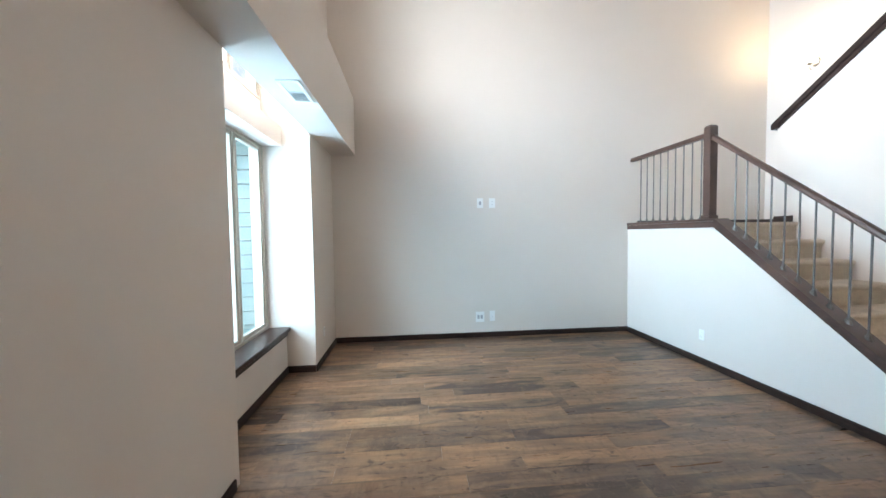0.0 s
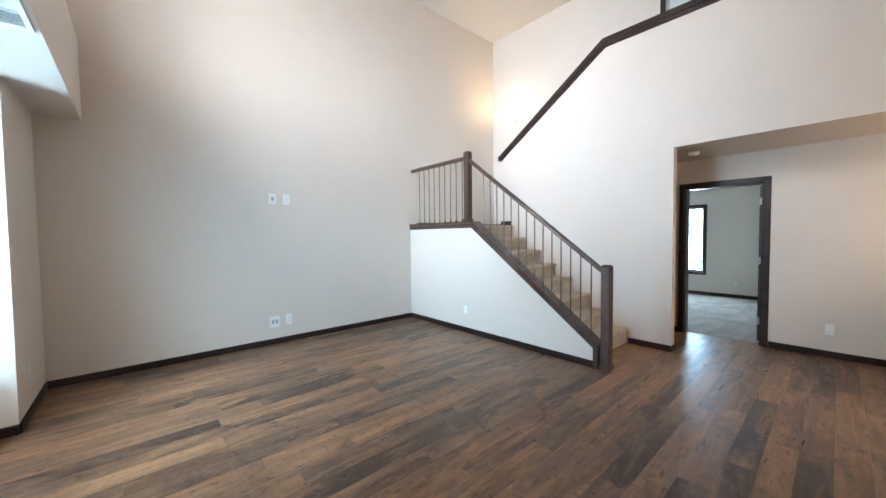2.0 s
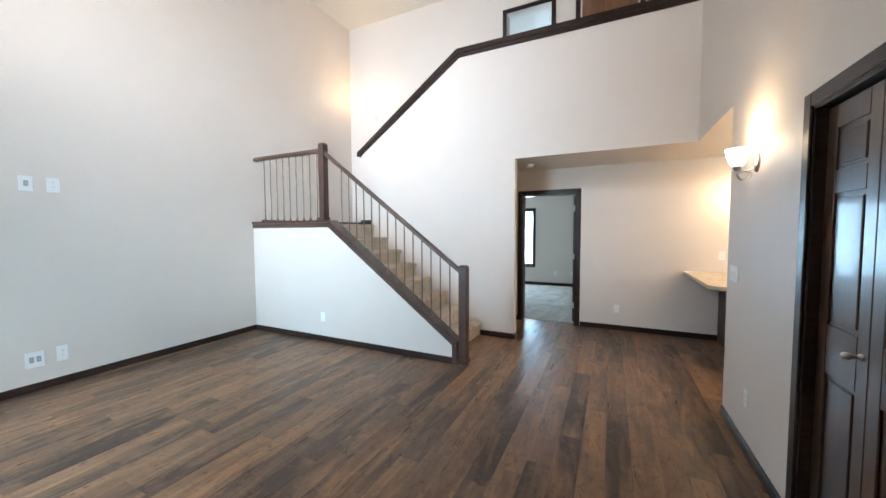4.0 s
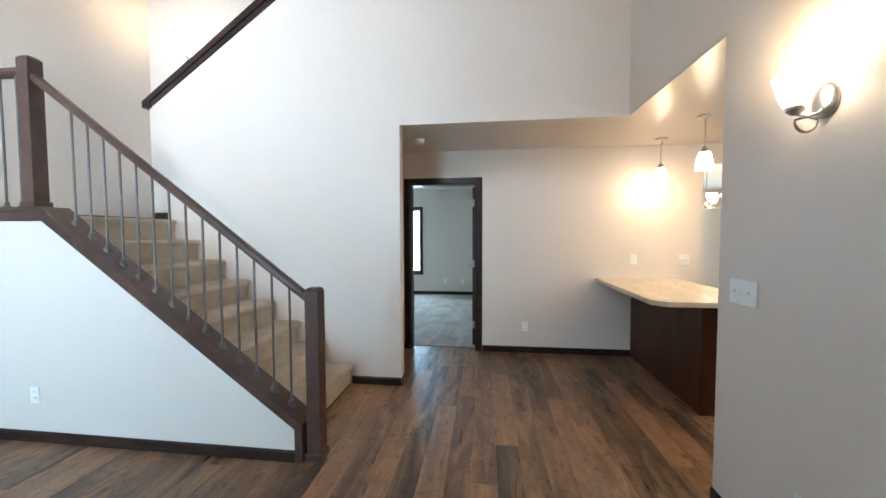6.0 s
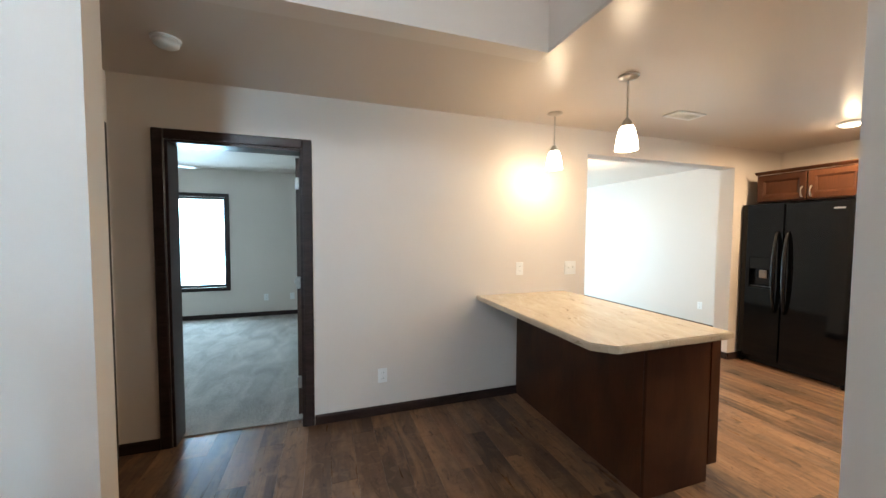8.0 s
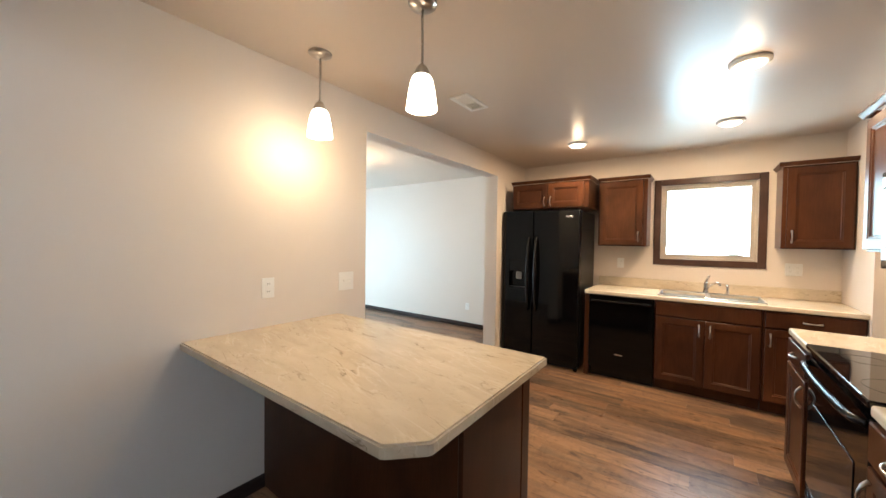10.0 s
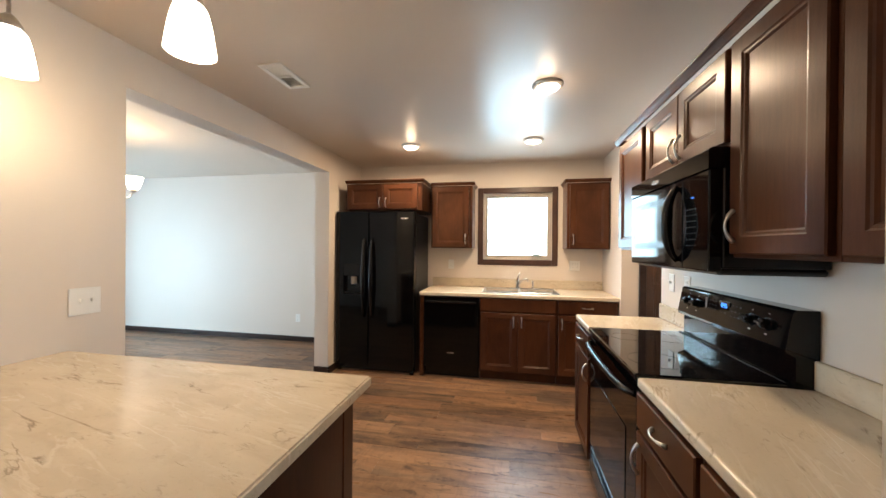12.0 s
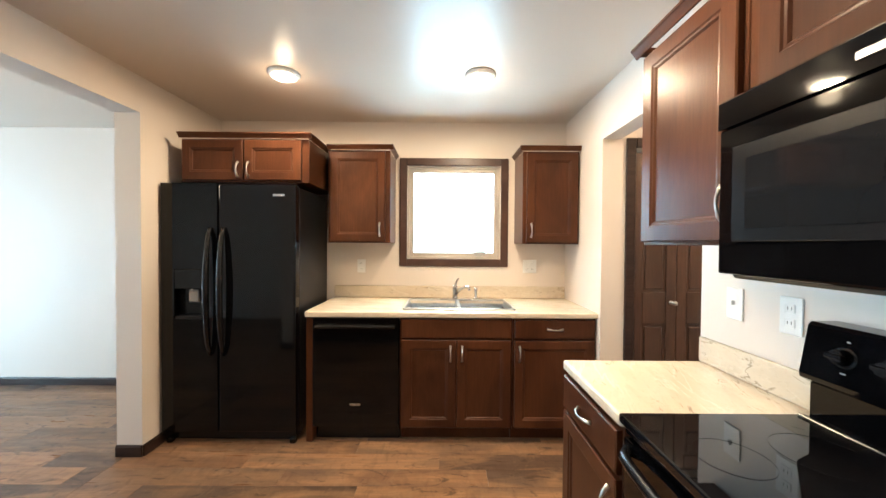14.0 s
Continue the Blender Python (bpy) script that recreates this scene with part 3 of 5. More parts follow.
# ---- windows and doors ----
def window_unit(name, label, axis, plane, inward, span, height, lites, frame_w, depth, mat, sash=0.035):
    """A window in an opening across an axis: frame, mullions, sashes and panes."""
    w = tagged(new(name), label, "window", kind="structure")

    def bar(nm, u0, u1, z0, z1, d0, d1, m, bevel=0.004):
        a, b = sorted((plane + inward * d0, plane + inward * d1))
        lo, hi = ((a, u0, z0), (b, u1, z1)) if axis == 0 else ((u0, a, z0), (u1, b, z1))
        return part(nm, box(lo, hi, bevel), m, w)

    (u0, u1), (z0, z1) = span, height
    bar("frame", u0, u0 + frame_w, z0, z1, 0, depth, mat)
    bar("frame", u1 - frame_w, u1, z0, z1, 0, depth, mat)
    bar("frame", u0 + frame_w, u1 - frame_w, z0, z0 + frame_w, 0, depth, mat)
    bar("frame", u0 + frame_w, u1 - frame_w, z1 - frame_w, z1, 0, depth, mat)
    n = len(lites) + 1
    edges = [u0 + frame_w, *lites, u1 - frame_w]
    for m in lites:
        bar("mullion", m - frame_w * 0.6, m + frame_w * 0.6, z0 + frame_w, z1 - frame_w, 0, depth, mat)
    for i in range(n):
        a = edges[i] + (frame_w * 0.6 if i else 0)
        b = edges[i + 1] - (frame_w * 0.6 if i < n - 1 else 0)
        c, d = z0 + frame_w, z1 - frame_w
        for q in ((a, a + sash, c, d), (b - sash, b, c, d), (a + sash, b - sash, c, c + sash), (a + sash, b - sash, d - sash, d)):
            bar("sash", *q, 0.012, depth - 0.014, mat, 0.003)
        pane = bar("pane", a + sash - 0.004, b - sash + 0.004, c + sash - 0.004, d - sash + 0.004, depth * 0.5 - 0.002, depth * 0.5 + 0.002, GLASS, 0)
        pane.visible_shadow = False
    return w


window_unit("window_1", "tall three-part bay window with beige frames", 0, -1.25, 1, (2.42, 4.19), (0.50, 2.47), (3.01, 3.60), 0.035, 0.07, VINYL)
window_unit("window_2", "upper three-part bay window", 0, -1.25, 1, (2.42, 4.19), (2.93, 4.95), (3.01, 3.60), 0.035, 0.07, VINYL)
window_unit("window_3", "kitchen casement window over the sink", 1, -4.56, 1, (3.405, 4.215), (1.25, 2.055), (), 0.022, 0.06, VINYL, 0.032)
window_unit("window_4", "two-part bedroom window in a dark frame", 0, 9.80, -1, (2.30, 3.70), (0.53, 2.01), (3.0,), 0.02, 0.05, TRIM, 0.018)
window_unit("window_5", "glazed dining room patio door", 0, 10.66, -1, (-3.9, -1.5), (0.0, 2.1), (-2.7,), 0.05, 0.06, VINYL, 0.05)
window_unit("window_6", "upper room window", 0, 8.68, -1, (1.1, 2.1), (3.6, 4.8), (), 0.03, 0.06, VINYL)

sill = tagged(part("window_sill", box((-1.18, 2.402, 0.464), (-0.955, 4.208, 0.508), 0.006), TRIM), "dark stained wood sill board of the bay window", "sill", kind="structure")
part("apron", box((-0.999, 2.403, 0.415), (-0.985, 4.207, 0.463), 0.003), TRIM, sill)


def casing(name, axis, face, out, span, top, bottom=0.0, w=0.066, t=0.016, mat=None, closed=False, label="dark espresso door casing"):
    """Trim boards round an opening on the face of a wall."""
    mat = mat or TRIM
    root = tagged(new(name), label, "trim", kind="structure")

    def board(u0, u1, z0, z1):
        a, b = sorted((face + out * 0.0008, face + out * t))
        lo, hi = ((a, u0, z0), (b, u1, z1)) if axis == 0 else ((u0, a, z0), (u1, b, z1))
        part("board", box(lo, hi, 0.005), mat, root)

    (u0, u1) = span
    board(u0 - w, u0, bottom - (w if closed else 0), top + w)
    board(u1, u1 + w, bottom - (w if closed else 0), top + w)
    board(u0, u1, top, top + w)
    if closed:
        board(u0, u1, bottom - w, bottom)
    return root


def jamb(name, axis, a, b, span, top, mat=None):
    """The lining of a doorway through a wall from a to b."""
    root = tagged(new(name), "dark wood door jamb", "trim", kind="structure")
    for q in ((span[0], span[0] + 0.018, 0, top), (span[1] - 0.018, span[1], 0, top), (span[0] + 0.018, span[1] - 0.018, top - 0.018, top)):
        lo, hi = ((a, q[0] + 0.0005, q[2]), (b, q[1] - 0.0005, q[3] - 0.0005)) if axis == 0 else ((q[0] + 0.0005, a, q[2]), (q[1] - 0.0005, b, q[3] - 0.0005))
        part("lining", box(lo, hi), mat or TRIM, root)
    return root


casing("casing_bedroom", 0, XB, -1, (0.885, 1.712), 2.045)
casing("casing_bedroom", 0, XB + 0.165, 1, (0.885, 1.712), 2.045)
jamb("jamb_bedroom", 0, XB - 0.002, XB + 0.1652, (0.885, 1.712), 2.045)
casing("casing_closet", 1, YS, 1, (1.572, 2.33), 2.04)
jamb("jamb_closet", 1, YS - 0.122, YS + 0.002, (1.572, 2.33), 2.04)
casing("casing_under_stair", 1, 2.0, -1, (4.965, 5.725), 2.045)
jamb("jamb_under_stair", 1, 1.998, 2.122, (4.965, 5.725), 2.045)
casing("casing_loft", 0, XB, -1, (1.285, 1.985), 4.97, LOFT)
casing("casing_loft", 0, XB, -1, (0.10, 0.87), 4.97, LOFT)
casing("casing_pantry", 1, -3.785, 1, (1.99, 2.62), 2.03)
# RAIL instead of TRIM: the warm downlight's brightening is put into the colour
casing("casing_kitchen_window", 1, YK, 1, (3.405, 4.215), 2.055, 1.25, mat=RAIL, closed=True, label="dark wood casing round the kitchen window")
casing("casing_bedroom_window", 0, 9.70, -1, (2.30, 3.70), 2.01, 0.53, w=0.06, closed=True, label="dark wood casing round the bedroom window")
# deep reveals
# reveals also take the lighter RAIL brown, lamplight put into the colour
for nm, lo, hi in (("window_reveal", (3.405, -4.50, 1.232), (4.215, YK - 0.0005, 1.2495)), ("window_reveal", (3.386, -4.50, 1.25), (3.404, YK - 0.0005, 2.055)), ("window_reveal", (4.216, -4.50, 1.25), (4.234, YK - 0.0005, 2.055)), ("window_reveal", (3.405, -4.50, 2.0555), (4.215, YK - 0.0005, 2.07))):
    slab(nm, lo, hi, RAIL, "dark wood window reveal", "trim")


def leaf_parts(root, w, h, panels, mat, th=0.034):
    """A panelled door leaf in its own x (width), y (thickness), z. panels: (x0, x1, z0, z1)."""
    part("core", box((0.004, -th / 2 + 0.009, 0.004), (w - 0.004, th / 2 - 0.009, h - 0.004)), mat, root)
    xs = sorted({0, w, *(v for p in panels for v in p[:2])})
    zs = sorted({0, h, *(v for p in panels for v in p[2:])})
    for s in (-1, 1):
        a, b = sorted((s * th / 2, s * (th / 2 - 0.010)))
        for i in range(0, len(xs) - 1, 2):
            part("stile", box((xs[i], a, 0), (xs[i + 1], b, h), 0.003), mat, root)
        for j in range(0, len(zs) - 1, 2):
            for i in range(1, len(xs) - 1, 2):
                part("rail", box((xs[i], a, zs[j]), (xs[i + 1], b, zs[j + 1]), 0.003), mat, root)
        for x0, x1, z0, z1 in panels:
            c, d = sorted((s * (th / 2 - 0.003), s * (th / 2 - 0.011)))
            part("panel", box((x0 + 0.018, c, z0 + 0.018), (x1 - 0.018, d, z1 - 0.018), 0.006), mat, root)


def knob(at, out, parent, r=0.019, mat=None):
    """A round knob on a rose; out: direction in the door's x, y plane."""
    bm = add_lathe(bmesh.new(), [(r * 0.9, 0), (r * 0.9, 0.006), (r * 0.42, 0.008), (r * 0.42, 0.028), (r * 0.85, 0.032), (r, 0.044), (r * 0.8, 0.055), (r * 0.3, 0.059)], 16)
    m = Matrix.Translation(at) @ Vector((*out, 0)).to_track_quat("Z", "Y").to_matrix().to_4x4()
    bmesh.ops.transform(bm, matrix=m, verts=bm.verts)
    return part("knob", bm, mat or NICKEL, parent, "small metal knob", True)


def bifold(name, at, turn, w, h, label, knob_side):
    root = tagged(new(name), label, "door", kind="structure")
    root.matrix_basis = pose(*at, 0, 0, turn)
    lw = w / 2 - 0.003
    for i in range(2):
        leaf = new("door_leaf")
        leaf.parent = root
        leaf.location = (i * (w / 2) + 0.0015, 0, 0.012)
        s = 0.07
        leaf_parts(leaf, lw, h, [(s, lw - s, 0.20, 0.83), (s, lw - s, 1.05, 1.62), (s, lw - s, 1.72, h - 0.10)], DOORWOOD)
        if i == knob_side:
            knob(((lw - 0.035) if i == 0 else 0.035, -0.017, 0.98), (0, -1), leaf, 0.015)
    return root


bifold("door_1", (2.308, YS - 0.055, 0), 180, 0.715, 2.0, "dark espresso folding closet door with raised panels, closed", 0)
bifold("door_2", (2.61, -3.84, 0), 180, 0.61, 2.0, "dark brown folding pantry door with raised panels, closed", 0)
# open bedroom door, swung into the room
d = tagged(new("door_3"), "dark espresso panel door standing open into the bedroom", "door", kind="structure")
d.matrix_basis = pose(XB + 0.1658, 0.925, 0.014, 0, 0, 1.3)
leaf_parts(d, 0.765, 2.0, [(0.11, 0.345, 0.22, 0.85), (0.42, 0.655, 0.22, 0.85), (0.11, 0.345, 1.05, 1.56), (0.42, 0.655, 1.05, 1.56), (0.11, 0.345, 1.66, 1.88), (0.42, 0.655, 1.66, 1.88)], DOORWOOD)
knob((0.70, 0.017, 0.96), (0, 1), d, 0.027)
knob((0.70, -0.017, 0.96), (0, -1), d, 0.027)
for z in (0.22, 1.0, 1.76):
    part("hinge", box((-0.022, -0.008, z), (0.002, 0.022, z + 0.09), 0.003), NICKEL, d, "brushed metal hinge")
d = tagged(new("door_5"), "dark espresso panel door under the stairs, closed", "door", kind="structure")
d.matrix_basis = pose(4.986, 2.045, 0.012, 0, 0, 0)
leaf_parts(d, 0.718, 2.008, [(0.11, 0.322, 0.22, 0.85), (0.396, 0.608, 0.22, 0.85), (0.11, 0.322, 1.05, 1.56), (0.396, 0.608, 1.05, 1.56), (0.11, 0.322, 1.66, 1.88), (0.396, 0.608, 1.66, 1.88)], DOORWOOD)
knob((0.06, -0.017, 0.96), (0, -1), d, 0.027)
d = tagged(new("door_4"), "warm brown six-panel door on the loft, closed", "door", kind="structure")
d.matrix_basis = pose(XB + 0.04, 0.12, LOFT + 0.01, 0, 0, 90)
leaf_parts(d, 0.73, 2.0, [(0.11, 0.325, 0.22, 0.85), (0.405, 0.62, 0.22, 0.85), (0.11, 0.325, 1.05, 1.56), (0.405, 0.62, 1.05, 1.56), (0.11, 0.325, 1.66, 1.88), (0.405, 0.62, 1.66, 1.88)], LOFTDOOR)

# ---- stair railing ----
rail = thing("stair_railing", "dark brown wood stair railing with slim metal balusters", "railing")


def newel(x, y, z0, z1, base):
    hw = 0.045
    p = part("newel_post", box((x - hw, y - hw, z0), (x + hw, y + hw, z1 - 0.018), 0.003), RAIL, rail)
    bm = bmesh.new()
    bmesh.ops.create_cone(bm, cap_ends=True, segments=4, radius1=hw * 1.414, radius2=(hw - 0.016) * 1.414, depth=0.018, matrix=Matrix.Translation((x, y, z1 - 0.0088)) @ Matrix.Rotation(radians(45), 4, "Z"))
    part("post_cap", bm, RAIL, p, "chamfered post top")
    part("post_base", box((x - hw - 0.012, y - hw - 0.012, z0), (x + hw + 0.012, y + hw + 0.012, z0 + base), 0.006), RAIL, p)


RX = XK + 0.06
newel(RX, 1.852, 0.0, 1.10, 0.05)
newel(RX, 3.868, 1.626, 2.645, 0.04)
OFF = 0.80
bm = add_prism(bmesh.new(), [(RX - 0.03, 0.0), (RX + 0.03, 0.0), (RX + 0.034, 0.018), (RX + 0.028, 0.045), (RX + 0.012, 0.056), (RX - 0.012, 0.056), (RX - 0.028, 0.045), (RX - 0.034, 0.018)], 1, 0, 1)
for v in bm.verts:
    far = v.co.y > 0.5
    v.co.y = 3.825 if far else 1.896
    v.co.z += cap_z(v.co.y) + OFF - 0.028
part("handrail", bm, RAIL, rail)
bm = add_prism(bmesh.new(), [(RX - 0.03, 2.525), (RX + 0.03, 2.525), (RX + 0.034, 2.543), (RX + 0.028, 2.570), (RX + 0.012, 2.581), (RX - 0.012, 2.581), (RX - 0.028, 2.570), (RX - 0.034, 2.543)], 1, 3.91, YT - 0.001)
part("handrail", bm, RAIL, rail)


def baluster(y, z0, z1, slope):
    bm = bmesh.new()
    add_tube(bm, [(RX, y, z0), (RX, y, z1)], 0.0075, 8)
    b = part("baluster", bm, IRON, rail)
    sh = add_lathe(bmesh.new(), [(0.024, -0.016), (0.023, 0.004), (0.012, 0.018), (0.012, 0.024), (0.0145, 0.027), (0.0145, 0.034), (0.009, 0.037)], 8, (RX, y, z0))
    for v in sh.verts:
        if v.co.z < z0 + 0.01:
            v.co.z += slope * (v.co.y - y)
    part("shoe", sh, IRON, b)


for k in range(14):
    y = 2.02 + 0.1185 * k
    baluster(y, cap_z(y) + 0.004, cap_z(y) + OFF - 0.01, SL)
for k in range(9):
    y = 3.985 + 0.130 * k
    baluster(y, 1.63, 2.53, 0)


# ---- kitchen ----
def loops_mesh(loops):
    """Nested rectangles (x0, x1, z0, z1, y) joined in order; the last one is filled, the first closes the back."""
    bm = bmesh.new()
    rows = [[bm.verts.new(p) for p in ((a, y, c), (b, y, c), (b, y, d), (a, y, d))] for a, b, c, d, y in loops]
    for p, q in zip(rows, rows[1:]):
        for i in range(4):
            bm.faces.new((p[i], p[(i + 1) % 4], q[(i + 1) % 4], q[i]))
    bm.faces.new(rows[0][::-1])
    bm.faces.new(rows[-1])
    return bm


def door_front(x0, x1, z0, z1, y, flat=False, th=0.02, s=0.055):
    """A framed cabinet door with a moulded recess, its face at y - th."""
    f = y - th
    L = [(x0, x1, z0, z1, y), (x0, x1, z0, z1, f + 0.004), (x0 + 0.004, x1 - 0.004, z0 + 0.004, z1 - 0.004, f)]
    if not flat:
        for o, dy in ((s, 0), (s + 0.005, 0.004), (s + 0.012, 0.005), (s + 0.018, 0.011)):
            L.append((x0 + o, x1 - o, z0 + o, z1 - o, f + dy))
    return loops_mesh(L)


def pull(parent, at, length, upright, y):
    """A bowed bar pull with flared feet."""
    pts, rad = [], []
    for i in range(13):
        u = i / 12
        a = (u - 0.5) * length
        out = 0.025 * math.sin(math.pi * min(1, max(0, u))) ** 0.75
        pts.append((at[0], y - 0.002 - out, at[1] + a) if upright else (at[0] + a, y - 0.002 - out, at[1]))
        rad.append(0.0082 - 0.0042 * math.sin(math.pi * u) ** 0.8 + (0.0012 if i in (2, 10) else 0))
    return part("handle", add_tube(bmesh.new(), pts, rad, 8), NICKEL, parent, "brushed nickel bow handle", True)


def cabinet(name, label, at, turn, w, d, z0, z1, fronts, group, toe=0.0, crown=False, sides=(0, 0), low=0.0):
    """A cabinet whose back lies at y = 0 and front at y = -d. fronts: (kind, x0, x1, z0, z1, handle x, handle z, upright)."""
    root = thing(name, label, "cabinet", at, turn, group)
    bm = bmesh.new()
    add_box(bm, (0.0008, -d, z0 + toe), (w - 0.0008, -0.002, z1 - low), 0.0015)
    if low:
        add_box(bm, (0.0008, -d, z1 - low), (w - 0.0008, -d + 0.018, z1))
    part("body", bm, CAB, root)
    if toe:
        part("toe_kick", box((0.002, -d + 0.07, 0.001), (w - 0.002, -0.003, toe - 0.001)), CAB, root)
    for kind, a, b, c, e, hx, hz, up in fronts:
        f = part("drawer_front" if kind == "flat" else "door", door_front(a, b, c, e, -d - 0.001, kind == "flat"), CAB, root)
        if hx is not None:
            pull(f, (hx, hz), 0.105, up, -d - 0.021)
    if crown:
        l, r = sides
        prof = [(0, 0), (-0.006, 0.0), (-0.009, 0.007), (-0.022, 0.024), (-0.027, 0.027), (-0.027, 0.035), (0, 0.035)]
        bm = bmesh.new()
        add_prism(bm, [(-d + q - 0.021, z1 + z) for q, z in prof], 0, -0.027 * l, w + 0.027 * r)
        if l:
            add_prism(bm, [(q, z1 + z) for q, z in prof], 1, -d - 0.02, -0.002)
        if r:
            add_prism(bm, [(w - q, z1 + z) for q, z in prof], 1, -d - 0.02, -0.002)
        part("crown", bm, CAB, root)
    return root


def lower_fronts(w, drawer=True, doors=1, handle_left=True):
    out = [("flat", 0.012, w - 0.012, 0.735, 0.862, w / 2 if drawer else None, 0.80, False)]
    if doors == 1:
        out.append(("door", 0.012, w - 0.012, 0.115, 0.720, 0.045 if handle_left else w - 0.045, 0.63, True))
    else:
        m = w / 2
        out += [("door", 0.012, m - 0.004, 0.115, 0.720, m - 0.04, 0.63, True), ("door", m + 0.004, w - 0.012, 0.115, 0.720, m + 0.04, 0.63, True)]
    return out


G = "kitchen cabinets"
# sink wall: own x runs towards the range wall
cabinet("base_cabinet", "stained alder sink base cabinet with two doors", (4.195, YK, 0), 180, 0.775, 0.635, 0, 0.872, lower_fronts(0.775, False, 2), G, 0.10, low=0.16)
cabinet("base_cabinet", "stained alder base cabinet with a drawer and one door", (3.418, YK, 0), 180, 0.575, 0.635, 0, 0.872, lower_fronts(0.575, True, 1, True), G, 0.10)
cabinet("filler_cabinet", "narrow stained alder end panel beside the dishwasher", (4.845, YK, 0), 180, 0.045, 0.635, 0, 0.872, [], G, 0.0)
cabinet("wall_cabinet", "stained alder wall cabinet beside the refrigerator", (4.80, YK, 0), 180, 0.485, 0.31, 1.385, 2.105, [("door", 0.02, 0.445, 1.397, 2.09, 0.405, 1.49, True)], G, crown=True, sides=(0, 1))
cabinet("wall_cabinet", "stained alder wall cabinet by the window", (3.285, YK, 0), 180, 0.44, 0.31, 1.385, 2.105, [("door", 0.03, 0.425, 1.397, 2.09, 0.065, 1.49, True)], G, crown=True, sides=(1, 0))
cabinet("wall_cabinet", "wide stained alder cabinet over the refrigerator", (5.725, YK, 0), 180, 0.888, 0.60, 1.80, 2.10, [("door", 0.015, 0.436, 1.812, 2.09, 0.404, 1.885, True), ("door", 0.444, 0.838, 1.812, 2.09, 0.476, 1.885, True)], G, crown=True, sides=(0, 1))
# range wall: own x runs towards the living room
cabinet("base_cabinet", "stained alder base cabinet beside the range", (XR, -2.85, 0), 90, 0.445, 0.555, 0, 0.872, lower_fronts(0.445, True, 1, False), G, 0.10)
cabinet("base_cabinet", "stained alder base cabinet with a drawer and one door", (XR, -1.60, 0), 90, 0.44, 0.555, 0, 0.872, lower_fronts(0.44, True, 1, True), G, 0.10)
cabinet("base_cabinet", "stained alder base cabinet at the end of the run", (XR, -1.158, 0), 90, 0.60, 0.555, 0, 0.872, lower_fronts(0.60, True, 1, True), G, 0.10)
cabinet("wall_cabinet", "stained alder wall cabinet beside the microwave", (XR, -2.79, 0), 90, 0.452, 0.29, 1.385, 2.105, [("door", 0.012, 0.437, 1.397, 2.09, 0.412, 1.50, True)], G, crown=True, sides=(1, 0))
cabinet("wall_cabinet", "short two-door alder cabinet over the microwave", (XR, -2.337, 0), 90, 0.792, 0.29, 1.752, 2.105, [("door", 0.045, 0.415, 1.765, 2.09, 0.387, 1.84, True), ("door", 0.423, 0.775, 1.765, 2.09, 0.453, 1.84, True)], G, crown=True)
cabinet("wall_cabinet", "stained alder wall cabinet with one door", (XR, -1.544, 0), 90, 0.40, 0.29, 1.365, 2.105, [("door", 0.012, 0.385, 1.378, 2.09, 0.04, 1.47, True)], G, crown=True)
cabinet("wall_cabinet", "stained alder wall cabinet at the end of the run", (XR, -1.143, 0), 90, 0.589, 0.29, 1.365, 2.105, [("door", 0.022, 0.55, 1.378, 2.09, 0.52, 1.47, True)], G, crown=True)


def worktop(name, label, lo, hi, front_axis, sign, splash):
    """A laminate top with a rolled front edge and upstands. splash: boxes."""
    root = thing(name, label, "worktop")
    part("top", box((lo[0], lo[1], 0.875), (hi[0], hi[1], 0.914), 0.010, 3), STONE_SIDE, root)
    for a, b in splash:
        part("backsplash", box(a, b, 0.004), STONE_SIDE, root)
    return root


wt = thing("worktop", "beige veined laminate worktop on the sink run", "worktop")
bm = bmesh.new()
xs, ys = (XR + 0.001, 3.40, 4.17, 4.842), (YK + 0.001, -4.295, -3.92, -3.824)
tv = {(i, j, k): bm.verts.new((xs[i], ys[j], z)) for i in range(4) for j in range(4) for k, z in enumerate((0.875, 0.914))}
for i in range(3):
    for j in range(3):
        if (i, j) == (1, 1):
            continue
        for k in range(2):
            bm.faces.new((tv[i, j, k], tv[i + 1, j, k], tv[i + 1, j + 1, k], tv[i, j + 1, k]))
        for di, dj, p, q in ((-1, 0, (i, j), (i, j + 1)), (1, 0, (i + 1, j), (i + 1, j + 1)), (0, -1, (i, j), (i + 1, j)), (0, 1, (i, j + 1), (i + 1, j + 1))):
            if (i + di, j + dj) == (1, 1) or not (0 <= i + di < 3 and 0 <= j + dj < 3):
                bm.faces.new((tv[(*p, 0)], tv[(*q, 0)], tv[(*q, 1)], tv[(*p, 1)]))
part("top", bm, STONE, wt)
part("front_edge", add_prism(bmesh.new(), [(-3.8239, 0.875), (-3.815, 0.877), (-3.812, 0.884), (-3.812, 0.905), (-3.815, 0.9115), (-3.8239, 0.914)], 0, XR + 0.001, 4.842), STONE, wt)
part("backsplash", box((XR + 0.002, YK + 0.002, 0.9145), (4.84, YK + 0.02, 1.015), 0.004), STONE, wt)
worktop("worktop", "small beige laminate worktop beside the range", (XR + 0.001, -2.862, 0), (3.412, -2.406, 0), 0, 1, [((XR + 0.002, -2.86, 0.9145), (XR + 0.02, -2.408, 1.015))])
worktop("worktop", "beige veined laminate worktop in front of the wall", (XR + 0.001, -1.598, 0), (3.412, -0.553, 0), 0, 1, [((XR + 0.002, -1.596, 0.9145), (XR + 0.02, -0.555, 1.015))])

